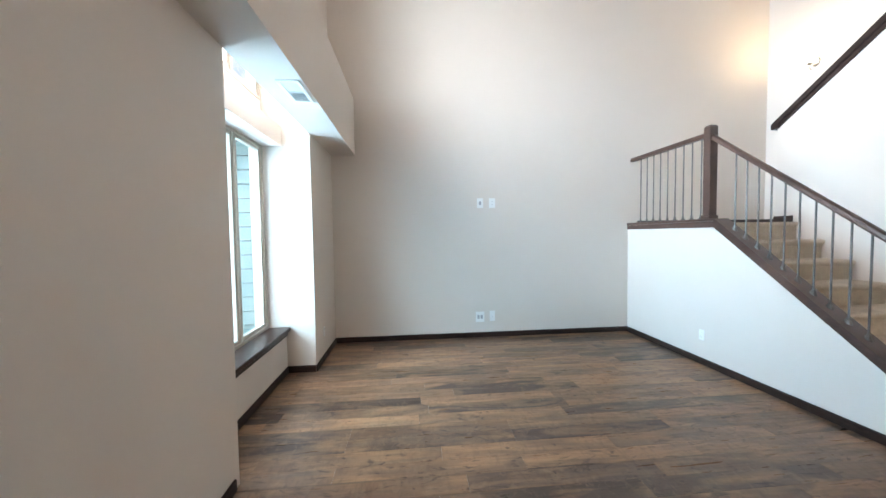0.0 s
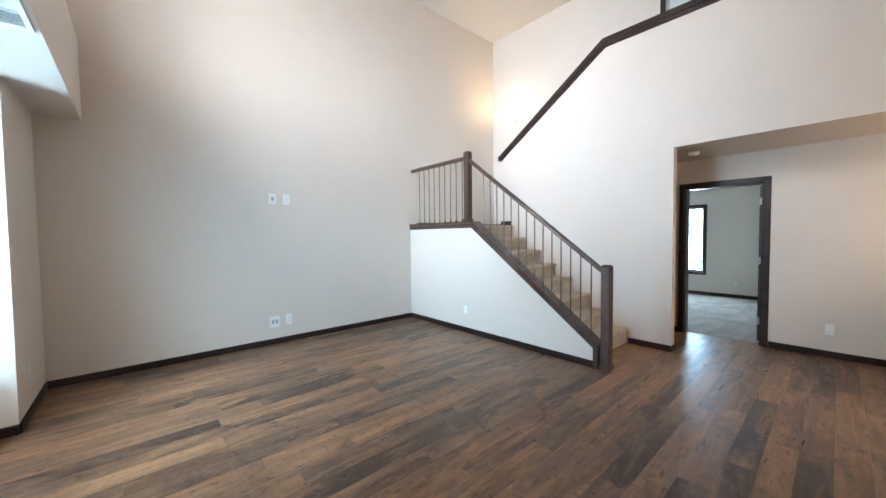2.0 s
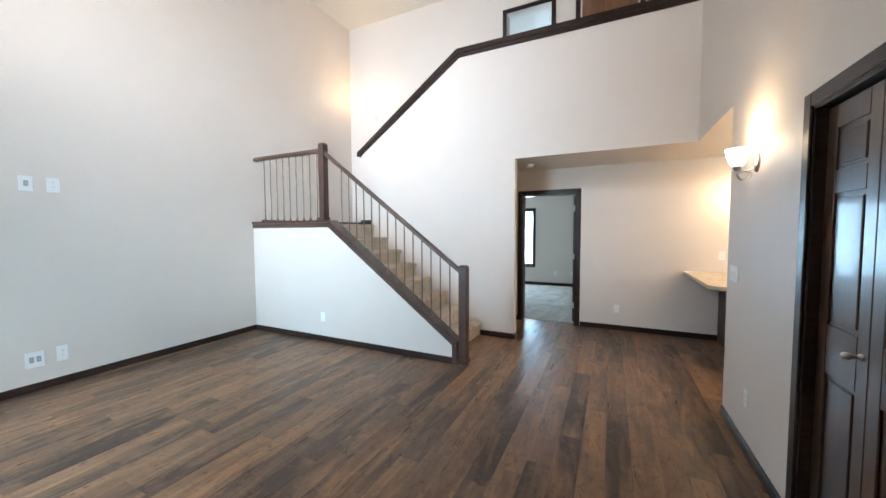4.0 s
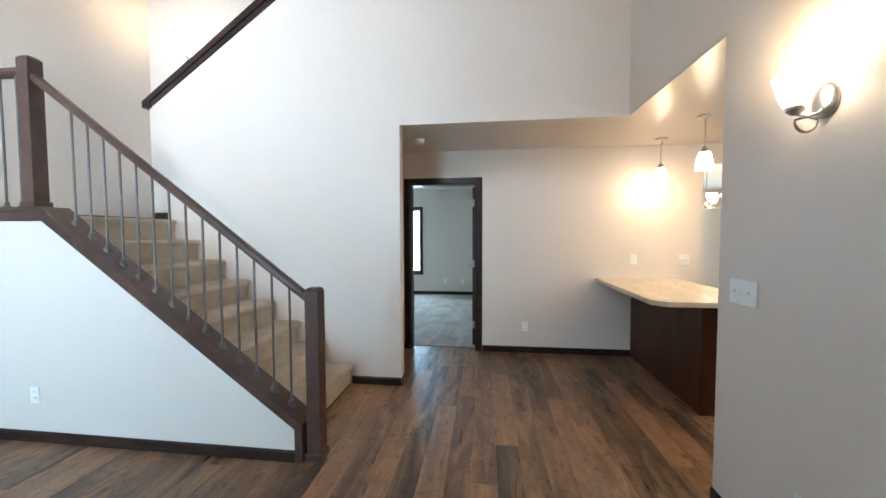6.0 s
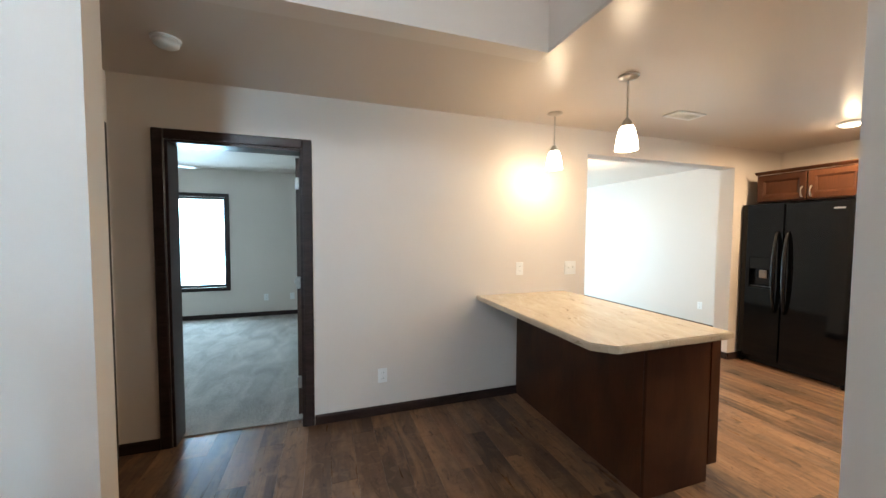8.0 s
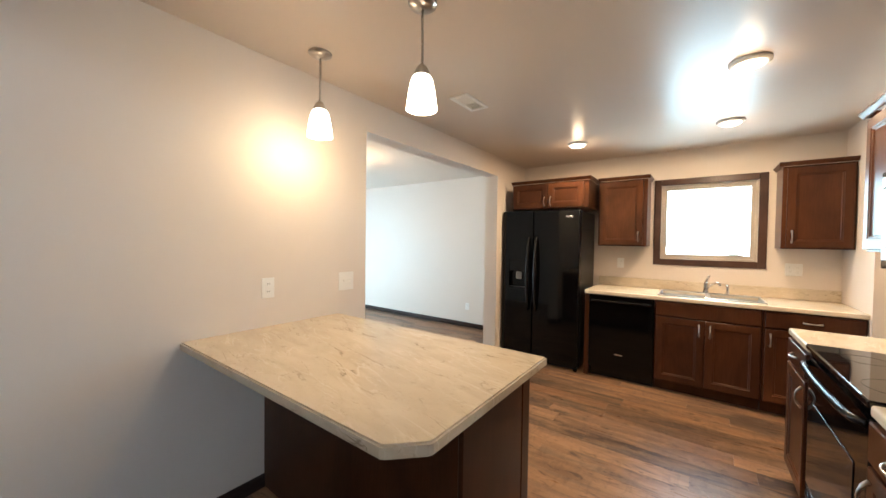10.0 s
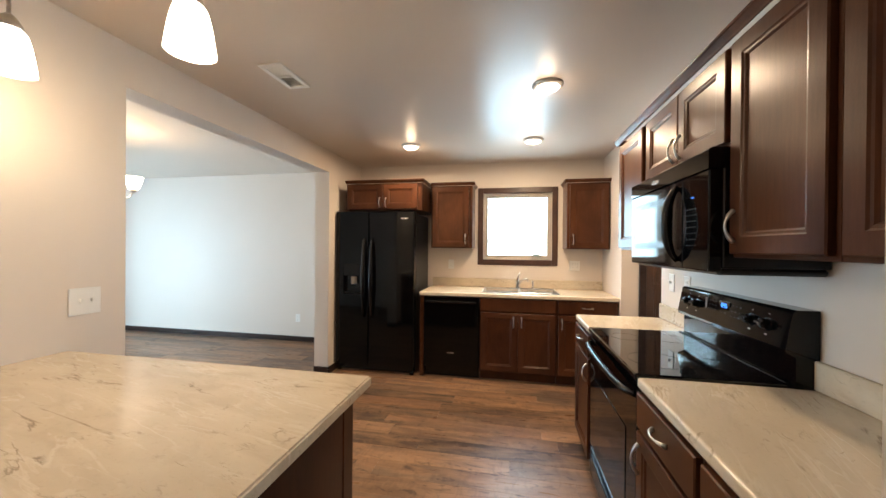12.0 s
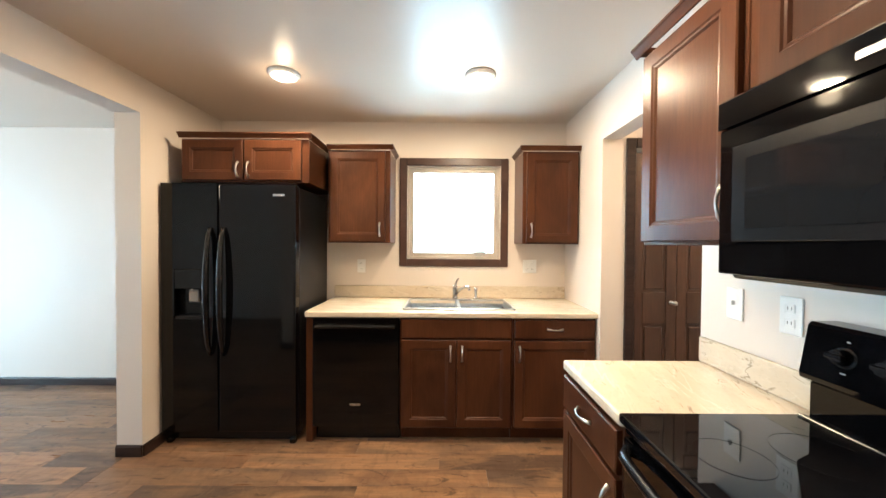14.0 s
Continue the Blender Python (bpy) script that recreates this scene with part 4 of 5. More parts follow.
# breakfast bar
bar = thing("breakfast_bar", "dark alder breakfast bar with a beige laminate top", "bar")
pts = [(XB - 0.001, -1.392), (4.382, -1.392), (4.378, -0.590), (4.384, -0.578), (4.462, -0.500), (4.474, -0.494), (XB - 0.001, -0.494)]
bm = add_prism(bmesh.new(), pts, 2, 0.874, 0.914)
bmesh.ops.bevel(bm, geom=[e for e in bm.edges if abs(e.verts[0].co.z - e.verts[1].co.z) < 1e-5], offset=0.006, segments=2, affect="EDGES")
part("top", bm, STONE, bar)
part("body", box((4.505, -1.385, 0.10), (XB - 0.002, -0.905, 0.873), 0.002), CAB, bar)
part("toe_kick", box((4.507, -1.32, 0.001), (XB - 0.003, -0.907, 0.099)), CAB, bar)
part("back_panel", box((4.5045, -0.9045, 0.001), (XB - 0.002, -0.893, 0.873), 0.001), CAB, bar)
part("end_panel", box((4.484, -1.375, 0.001), (4.5045, -0.89, 0.873), 0.002), CAB, bar)
part("end_panel", box((4.481, -1.452, 0.10), (4.5045, -1.3755, 0.873), 0.002), CAB, bar)

# refrigerator
fr = thing("refrigerator", "glossy black side-by-side refrigerator", "refrigerator")
FX0, FX1, FY = 4.90, 5.808, -3.80
part("body", box((FX0 + 0.004, -4.46, 0.03), (FX1 - 0.004, FY - 0.075, 1.765), 0.006), BLACKTEX, fr)
part("grille", box((FX0 + 0.02, FY - 0.09, 0.012), (FX1 - 0.02, FY - 0.055, 0.085), 0.004), BLACKSAT, fr)
split = 5.425
dr = part("door", box((FX0, FY - 0.072, 0.09), (split - 0.004, FY, 1.78), 0.012, 3), BLACK, fr)
dl = bmesh.new()
hx0, hx1, hz0, hz1 = 5.50, 5.72, 0.86, 1.20
for lo, hi in (((split + 0.004, 0.09), (hx0, 1.78)), ((hx1, 0.09), (FX1, 1.78)), ((hx0, 0.09), (hx1, hz0)), ((hx0, hz1), (hx1, 1.78))):
    add_box(dl, (lo[0], FY - 0.072, lo[1]), (hi[0], FY, hi[1]))
dl = part("door", dl, BLACK, fr)
dispenser = part("ice_dispenser", box((hx0, FY - 0.071, hz0), (hx1, FY - 0.055, hz1)), BLACKSAT, dl, "recessed black ice and water dispenser")
part("control_panel", box((hx0 + 0.002, FY - 0.05, 1.065), (hx1 - 0.002, FY + 0.002, hz1 - 0.002), 0.004), BLACKSAT, dispenser)
part("paddle", box((5.575, FY - 0.05, 0.97), (5.645, FY - 0.03, 1.055), 0.006), PRINT, dispenser)
part("tray", box((hx0 + 0.004, FY - 0.055, hz0), (hx1 - 0.004, FY - 0.002, hz0 + 0.018), 0.003), BLACKTEX, dispenser)
part("nozzle", add_lathe(bmesh.new(), [(0.014, 0), (0.02, 0.04)], 12, (5.61, FY - 0.03, 1.055)), CHROME, dispenser)
for x, lab, pr in ((split - 0.045, "bowed black handle", dr), (split + 0.045, "bowed black handle", dl)):
    hp, hr = [], []
    for i in range(17):
        u = i / 16
        hp.append((x, FY + 0.006 + 0.052 * math.sin(math.pi * u) ** 0.5, 0.62 + 0.86 * u))
        hr.append(0.013 + 0.008 * math.sin(math.pi * u))
    part("handle", add_tube(bmesh.new(), hp, hr, 10), BLACKSAT, pr, lab, True)
# silver chip that paints in the highlight at the door's upper corner
part("badge", box((4.972, FY + 0.0005, 1.693), (5.052, FY + 0.003, 1.711), 0.002), BADGE_GLINT, dr)
for x in (FX0 + 0.03, FX1 - 0.03):
    part("foot", box((x - 0.02, FY - 0.06, 0.0), (x + 0.02, FY - 0.02, 0.035), 0.005), BLACKSAT, fr)

# dishwasher
dw = thing("dishwasher", "glossy black dishwasher with a bar handle", "dishwasher")
part("body", box((4.203, YK + 0.02, 0.10), (4.795, -3.86, 0.868)), BLACKSAT, dw)
dd = part("door", box((4.20, -3.86, 0.115), (4.797, -3.832, 0.868), 0.006, 2), BLACK, dw)
part("handle", box((4.225, -3.8315, 0.80), (4.772, -3.795, 0.825), 0.010, 2), BLACKSAT, dd)
part("toe_kick", box((4.205, -3.92, 0.002), (4.793, -3.90, 0.112)), BLACKSAT, dw)
part("badge", box((4.465, -3.8315, 0.262), (4.54, -3.829, 0.278), 0.002), BADGE_GLINT, dd)

# range
rg = thing("range", "glossy black electric range with a glass cooktop", "range")
RY0, RY1, RF = -2.402, -1.604, 3.395
part("body", box((XR + 0.01, RY0 + 0.003, 0.02), (RF - 0.03, RY1 - 0.003, 0.895), 0.003), BLACKSAT, rg)
part("cooktop", box((XR + 0.06, RY0, 0.896), (RF + 0.022, RY1, 0.922), 0.006, 2), GLASSTOP, rg)
od = part("oven_door", box((RF - 0.03, RY0 + 0.006, 0.235), (RF + 0.012, RY1 - 0.006, 0.862), 0.008, 2), BLACK, rg)
part("oven_window", box((RF + 0.0122, RY0 + 0.13, 0.33), (RF + 0.015, RY1 - 0.13, 0.66), 0.001), GREYPANE, od)
part("front_rail", box((RF - 0.03, RY0 + 0.004, 0.868), (RF + 0.006, RY1 - 0.004, 0.894), 0.006), BLACK, rg)
hp = [(RF + 0.010 + 0.044 * math.sin(math.pi * i / 20) ** 0.22, RY0 + 0.03 + (RY1 - RY0 - 0.06) * i / 20, 0.836) for i in range(21)]
part("handle", add_tube(bmesh.new(), hp, 0.014, 10), BLACKSAT, od, "bowed black oven handle", True)
sd = part("storage_drawer", box((RF - 0.03, RY0 + 0.006, 0.055), (RF + 0.010, RY1 - 0.006, 0.225), 0.008, 2), BLACK, rg)
hp = [(RF + 0.004 + 0.016 * math.sin(math.pi * i / 20) ** 0.22, RY0 + 0.05 + (RY1 - RY0 - 0.10) * i / 20, 0.205) for i in range(21)]
part("handle", add_tube(bmesh.new(), hp, 0.010, 8), BLACKSAT, sd, smooth=True)
part("kick", box((RF - 0.06, RY0 + 0.01, 0.0), (RF - 0.04, RY1 - 0.01, 0.054)), BLACKSAT, rg)
PY = 0.022
bg = part("control_panel", add_prism(bmesh.new(), [(XR + 0.004, 0.90), (XR + 0.082, 0.90), (XR + 0.074, 0.93), (XR + 0.074, 1.020), (XR + 0.104, 1.036), (XR + 0.106, 1.048), (XR + 0.084, 1.176), (XR + 0.074, 1.185), (XR + 0.004, 1.185)], 1, RY0 + 0.004 + PY, RY1 - 0.004 + PY), BLACK, rg)
part("panel_edge", box((XR + 0.083, RY0 + 0.01, 0.9225), (XR + 0.094, RY1 - 0.004, 0.929), 0.003), BLACKSAT, rg)


def on_panel(z):
    return XR + 0.106 - (z - 1.048) * 0.022 / 0.128


for y in (-2.278, -2.188, -1.782, -1.690):
    bm = add_lathe(bmesh.new(), [(0.026, 0), (0.026, 0.003), (0.019, 0.004), (0.0185, 0.022), (0.016, 0.027), (0.004, 0.028)], 22)
    add_box(bm, (-0.006, -0.018, 0.02), (0.006, 0.018, 0.036), 0.002)
    bmesh.ops.transform(bm, matrix=Matrix.Translation((on_panel(1.115), y, 1.115)) @ pose(0, 0, 0, 0, 80, 0), verts=bm.verts)
    kn = part("knob", bm, BLACKSAT, bg, "black control knob")
    part("pointer", box((on_panel(1.155) + 0.0003, y - 0.004, 1.152), (on_panel(1.155) + 0.0012, y + 0.004, 1.155)), PRINT, kn)
    part("pointer", box((on_panel(1.078) + 0.0003, y - 0.006, 1.076), (on_panel(1.078) + 0.0012, y + 0.006, 1.079)), PRINT, kn)
part("trim_bar", box((on_panel(1.14) - 0.004, -2.112, 1.092), (on_panel(1.13) + 0.004, -2.104, 1.158), 0.001), PRINT, bg)
clock = part("clock", box((on_panel(1.14) - 0.006, -2.005, 1.118), (on_panel(1.14) + 0.003, -1.925, 1.158), 0.002), GLASSTOP, bg)
SEGMENTS = {"8": "abcdefg", "4": "bcfg", "5": "acdfg"}
BARS = {"a": (0, 1, 2, 2), "b": (1, 1, 1, 2), "c": (1, 1, 0, 1), "d": (0, 1, 0, 0), "e": (0, 0, 0, 1), "f": (0, 0, 1, 2), "g": (0, 1, 1, 1)}


def seven(figure, y, z, x, w, h, parent, mat):
    """A lit figure of seven bars on a panel that faces +x."""
    bm = bmesh.new()
    for k in SEGMENTS[figure]:
        a, b, c, d = BARS[k]
        add_box(bm, (x, y + w * a - 0.0011, z + h * c / 2 - 0.0011), (x + 0.0006, y + w * b + 0.0011, z + h * d / 2 + 0.0011))
    return part("digit", bm, mat, parent, "lit blue clock digit")


for figure, y in (("8", -1.984), ("4", -1.969), ("5", -1.954)):
    seven(figure, y, 1.132, on_panel(1.14) + 0.0031, 0.009, 0.016, clock, DISPLAY)
for y0, n, rows in ((-2.088, 3, (1.148, 1.128, 1.108)), (-1.912, 3, (1.146, 1.122, 1.100)), (-1.985, 2, (1.106,))):
    for i in range(n):
        for z in rows:
            part("button", box((on_panel(z) + 0.0002, y0 + 0.026 * i, z), (on_panel(z) + 0.0014, y0 + 0.026 * i + 0.012, z + 0.004)), DIMPRINT, bg)
for cx, cy, r in ((3.06, -2.21, 0.09), (3.06, -1.79, 0.075), (3.27, -2.20, 0.075), (3.27, -1.80, 0.11)):
    bm = add_lathe(bmesh.new(), [(r - 0.0015, 0.9222), (r - 0.0015, 0.9226), (r, 0.9226), (r, 0.9222)], 40, (cx, cy, 0), (False, False))
    part("burner_ring", bm, GREYPANE, rg)

# microwave
mw = thing("microwave", "glossy black over-the-range microwave", "microwave")
MX, MY0, MY1, MZ0, MZ1 = 3.205, -2.335, -1.546, 1.315, 1.750
part("body", box((XR + 0.002, MY0, MZ0 + 0.012), (MX - 0.045, MY1, MZ1 - 0.001), 0.004), BLACKSAT, mw)
part("base", box((XR + 0.004, MY0 + 0.004, MZ0 - 0.012), (MX - 0.03, MY1 - 0.004, MZ0 + 0.011), 0.008), BLACKTEX, mw)
part("vent", add_prism(bmesh.new(), [(MX - 0.05, 1.675), (MX + 0.003, 1.675), (MX + 0.003, 1.740), (MX - 0.008, 1.749), (MX - 0.05, 1.749)], 1, MY0, MY1), BLACK, mw)
md = part("door", box((MX - 0.044, MY0 + 0.002, MZ0), (MX, -1.735, 1.673), 0.005, 2), BLACK, mw)
part("window_frame", box((MX + 0.0005, MY0 + 0.045, 1.395), (MX + 0.004, -1.83, 1.622), 0.002), BLACKSAT, md)
part("window", box((MX + 0.0042, MY0 + 0.085, 1.425), (MX + 0.0055, -1.875, 1.588)), GREYPANE, md)
mc = part("control_panel", box((MX - 0.044, -1.732, MZ0), (MX, MY1 - 0.002, 1.673), 0.005, 2), BLACK, mw)
for i in range(4):
    for j in range(7):
        part("button", box((MX + 0.0004, -1.70 + 0.020 * i, 1.405 + 0.023 * j), (MX + 0.0016, -1.692 + 0.020 * i, 1.4085 + 0.023 * j)), DIMPRINT, mc)
part("display", box((MX + 0.0004, -1.668, 1.584), (MX + 0.0016, -1.648, 1.590)), DIMDISPLAY, mc, "dim blue clock display")
hp = [(MX + 0.004 + 0.045 * math.sin(math.pi * i / 14) ** 0.6, -1.768, 1.345 + 0.30 * i / 14) for i in range(15)]
part("handle", add_tube(bmesh.new(), hp, [0.012 + 0.008 * math.sin(math.pi * i / 14) for i in range(15)], 14), BLACKSAT, md, "bowed black handle", True)
part("badge", box((MX + 0.003, -2.04, 1.70), (MX + 0.005, -1.96, 1.714)), BADGE_GLINT, mw)

# sink and tap
sk = thing("sink", "double-bowl stainless steel drop-in sink", "sink")
SX0, SX1, SY0, SY1 = 3.385, 4.185, -4.36, -3.90
bm = bmesh.new()
ring = 0.018
for lo, hi in (((SX0, SY0), (SX1, SY0 + 0.06)), ((SX0, SY1 - ring), (SX1, SY1)), ((SX0, SY0 + 0.06), (SX0 + ring, SY1 - ring)), ((SX1 - ring, SY0 + 0.06), (SX1, SY1 - ring)), ((3.772, SY0 + 0.06), (3.798, SY1 - ring))):
    add_box(bm, (lo[0], lo[1], 0.9145), (hi[0], hi[1], 0.9255), 0.003)
part("rim", bm, STEEL, sk)
for a, b in ((SX0 + ring, 3.772), (3.798, SX1 - ring)):
    c0, c1, bt = SY0 + 0.06, SY1 - ring, 0.755
    bm = bmesh.new()
    rows = [[bm.verts.new(p) for p in ((a + o, c0 + o, z), (b - o, c0 + o, z), (b - o, c1 - o, z), (a + o, c1 - o, z))] for o, z in ((0, 0.925), (0.004, 0.91), (0.012, bt + 0.03), (0.035, bt))]
    for p, q in zip(rows, rows[1:]):
        for i in range(4):
            bm.faces.new((p[i], p[(i + 1) % 4], q[(i + 1) % 4], q[i]))
    bm.faces.new(rows[-1])
    bowl = part("bowl", bm, STEEL, sk)
    part("drain", add_lathe(bmesh.new(), [(0.04, bt + 0.0005), (0.04, bt + 0.003), (0.028, bt + 0.002)], 20, ((a + b) / 2, (SY0 + SY1) / 2 + 0.02, 0)), CHROME, bowl)
tp = thing("tap", "chrome single-lever kitchen tap with a side sprayer", "tap")
TX, TY = 3.80, -4.325
part("base_plate", box((TX - 0.125, TY - 0.025, 0.922), (TX + 0.125, TY + 0.025, 0.932), 0.008, 2), CHROME, tp)
part("stem", add_lathe(bmesh.new(), [(0.025, 0.932), (0.022, 0.95), (0.020, 1.00), (0.024, 1.01), (0.018, 1.035)], 18, (TX, TY, 0)), CHROME, tp, smooth=True)
sp = [(TX - 0.004, TY + 0.01, 0.965), (TX - 0.03, TY + 0.05, 1.005), (TX - 0.06, TY + 0.10, 1.035), (TX - 0.085, TY + 0.145, 1.045), (TX - 0.10, TY + 0.17, 1.040), (TX - 0.105, TY + 0.18, 1.022)]
part("spout", add_tube(bmesh.new(), sp, [0.013, 0.012, 0.011, 0.011, 0.011, 0.011], 10), CHROME, tp, smooth=True)
part("lever", add_tube(bmesh.new(), [(TX, TY, 1.03), (TX - 0.01, TY - 0.005, 1.065), (TX - 0.03, TY + 0.01, 1.10)], [0.012, 0.009, 0.007], 8), CHROME, tp, smooth=True)
part("sprayer", add_lathe(bmesh.new(), [(0.02, 0.922), (0.018, 0.935), (0.011, 0.95), (0.012, 0.985), (0.016, 1.005), (0.010, 1.02)], 14, (TX - 0.17, TY, 0)), CHROME, tp, smooth=True)

# crank and latch of the kitchen window
ck = thing("window_crank", "small folding window crank on the sill", "window crank")
part("base", box((3.53, -4.503, 1.295), (3.63, -4.487, 1.318), 0.005), VINYL, ck)
part("arm", add_tube(bmesh.new(), [(3.61, -4.485, 1.306), (3.56, -4.478, 1.312), (3.535, -4.480, 1.306)], 0.006, 8), NICKEL, ck, smooth=True)
lt = thing("window_latch", "beige casement latch lever", "latch")
part("plate", box((4.155, -4.503, 1.40), (4.175, -4.496, 1.50), 0.003), VINYL, lt)
part("lever", box((4.160, -4.496, 1.405), (4.170, -4.484, 1.455), 0.003), VINYL, lt)


# ---- fixtures ----
def plate(kind, at, turn, gangs, label, category, size=None):
    """A wall plate; its own x is the width and -y the way out of the wall."""
    w = size[0] if size else 0.072 + 0.046 * (gangs - 1)
    h = size[1] if size else 0.115
    root = thing(kind, label, category, at, turn, "wall plates")
    part("plate", box((-w / 2, -0.006, -h / 2), (w / 2, -0.0004, h / 2), 0.0025), PLASTIC, root)
    for g in range(gangs):
        x = (g - (gangs - 1) / 2) * 0.046
        if kind == "wall_outlet":
            for z in (-0.022, 0.022):
                f = part("socket", box((x - 0.016, -0.0085, z - 0.014), (x + 0.016, -0.006, z + 0.014), 0.002), PLASTIC, root)
                for dx in (-0.006, 0.006):
                    part("slot", box((x + dx - 0.001, -0.0088, z - 0.004), (x + dx + 0.001, -0.0084, z + 0.006)), DARKSLOT, f)
        elif kind == "light_switch":
            part("toggle", box((x - 0.005, -0.020, -0.004), (x + 0.005, -0.006, 0.012), 0.002), PLASTIC, root)
        elif kind == "cable_plate":
            part("insert", box((x - 0.015, -0.0075, -0.026), (x + 0.015, -0.006, 0.026), 0.001), PRINT, root)
            part("jack", add_tube(bmesh.new(), [(x, -0.006, 0), (x, -0.016, 0)], 0.005, 8), NICKEL, root)
    return root


OUT, SW = "white double wall outlet", "white toggle light switch"
plate("cable_plate", (1.362, YT, 1.932), 0, 1, "white cable plate on the painted wall", "wall plate", (0.09, 0.137))
plate("wall_outlet", (1.537, YT, 1.932), 0, 1, OUT, "outlet", (0.09, 0.137))
plate("cable_plate", (1.348, YT, 0.297), 0, 2, "white two-gang cable plate near the floor", "wall plate", (0.125, 0.15))
plate("wall_outlet", (1.528, YT, 0.306), 0, 1, OUT, "outlet", (0.08, 0.15))
plate("wall_outlet", (XK, 3.872, 0.331), -90, 1, OUT, "outlet")
plate("wall_outlet", (XW, 4.58, 0.345), 90, 1, OUT, "outlet")
plate("wall_outlet", (XB, 0.311, 0.316), -90, 1, OUT, "outlet")
plate("wall_outlet", (XB, -0.912, 1.132), -90, 1, "white double wall outlet over the breakfast bar", "outlet")
plate("light_switch", (XB, -1.455, 1.127), -90, 2, "white double toggle switch over the breakfast bar", "switch", (0.125, 0.125))
plate("light_switch", (3.382, YS, 1.151), 180, 3, "white triple light switch", "switch", (0.175, 0.118))
plate("wall_outlet", (3.035, YS, 0.36), 180, 1, OUT, "outlet")
plate("wall_outlet", (4.61, YK, 1.184), 180, 1, OUT, "outlet")
plate("wall_outlet", (3.148, YK, 1.189), 180, 2, "white two-gang outlet by the window", "outlet")
plate("light_switch", (XR, -2.707, 1.174), 90, 1, SW, "switch")
plate("wall_outlet", (XR, -2.502, 1.172), 90, 1, OUT, "outlet")
plate("light_switch", (XR, -1.22, 1.15), 90, 2, "white double light switch", "switch")
plate("wall_outlet", (6.93, -4.78, 0.34), 180, 1, OUT, "outlet")
plate("wall_outlet", (9.70, 1.712, 0.33), -90, 1, OUT, "outlet")
plate("wall_outlet", (9.70, 1.30, 0.33), -90, 1, OUT, "outlet")


def vent(at, sx, sy, label):
    root = thing("ceiling_vent", label, "vent", at)
    bm = bmesh.new()
    b = 0.028
    for lo, hi in (((-sx / 2, -sy / 2), (sx / 2, -sy / 2 + b)), ((-sx / 2, sy / 2 - b), (sx / 2, sy / 2)), ((-sx / 2, -sy / 2 + b), (-sx / 2 + b, sy / 2 - b)), ((sx / 2 - b, -sy / 2 + b), (sx / 2, sy / 2 - b)), ((-sx / 2 + b, -0.008), (sx / 2 - b, 0.008))):
        add_box(bm, (*lo, -0.012), (*hi, -0.0005), 0.003)
    part("frame", bm, PLASTIC, root)
    part("backing", box((-sx / 2 + b, -sy / 2 + b, -0.002), (sx / 2 - b, sy / 2 - b, -0.0006)), VENTDARK, root)
    n = 7
    for half in (-1, 1):
        for i in range(n):
            y = half * (0.016 + (sy / 2 - b - 0.016) * (i + 0.5) / n)
            bm = box((-sx / 2 + b + 0.001, -0.0065, -0.0015), (sx / 2 - b - 0.001, 0.0065, 0.0))
            bmesh.ops.transform(bm, matrix=Matrix.Translation((0, y, -0.005)) @ pose(0, 0, 0, 38 * half, 0, 0), verts=bm.verts)
            part("slat", bm, PLASTIC, root)
    return root


vent((-0.475, 3.07, 2.592), 0.165, 0.41, "white metal air vent in the soffit")
vent((5.24, -2.085, H1), 0.15, 0.30, "white metal air vent in the kitchen ceiling")
sm = thing("smoke_detector", "round white smoke detector on the ceiling", "smoke detector", (5.28, 1.49, H1 + 0.002))
part("base", add_lathe(bmesh.new(), [(0.066, -0.0005), (0.066, -0.012)], 28), PLASTIC, sm)
part("cover", add_lathe(bmesh.new(), [(0.058, -0.012), (0.056, -0.032), (0.044, -0.042), (0.015, -0.044)], 28), PLASTIC, sm, smooth=True)
for x, y, watts in ((3.66, -2.48, 23), (4.895, -3.62, 23), (3.68, -3.62, 23), (2.05, -3.33, 14)):
    dl2 = thing("ceiling_light", "small flush round ceiling light, lit", "ceiling light", (x, y, H1), 0, "flush ceiling lights")
    part("trim_ring", add_lathe(bmesh.new(), [(0.095, -0.0005), (0.095, -0.010), (0.080, -0.022), (0.072, -0.022), (0.072, -0.004)], 32, caps=(True, False)), PLASTIC, dl2, smooth=True)
    part("diffuser", add_lathe(bmesh.new(), [(0.0715, -0.006), (0.070, -0.024), (0.045, -0.036), (0.01, -0.040)], 32), DISC, dl2, smooth=True)
    downlight((x, y, H1 - 0.044), watts)
    bulb((x, y, H1 - 0.12), 2.2, 0.05, (1.0, 0.76, 0.48))


def opal_shade(parent, at, up, r0, r1, h):
    """A bell of opal glass, open at the wide end."""
    s = 1 if up else -1
    prof = [(r0 + (r1 - r0) * (i / 10) ** (0.48 if not up else 0.7), s * h * i / 10) for i in range(11)]
    inner = [(r - 0.004, z) for r, z in reversed(prof)]
    return part("shade", add_lathe(bmesh.new(), prof + inner, 28, at, (False, False)), SHADE, parent, "lit opal glass shade", True)


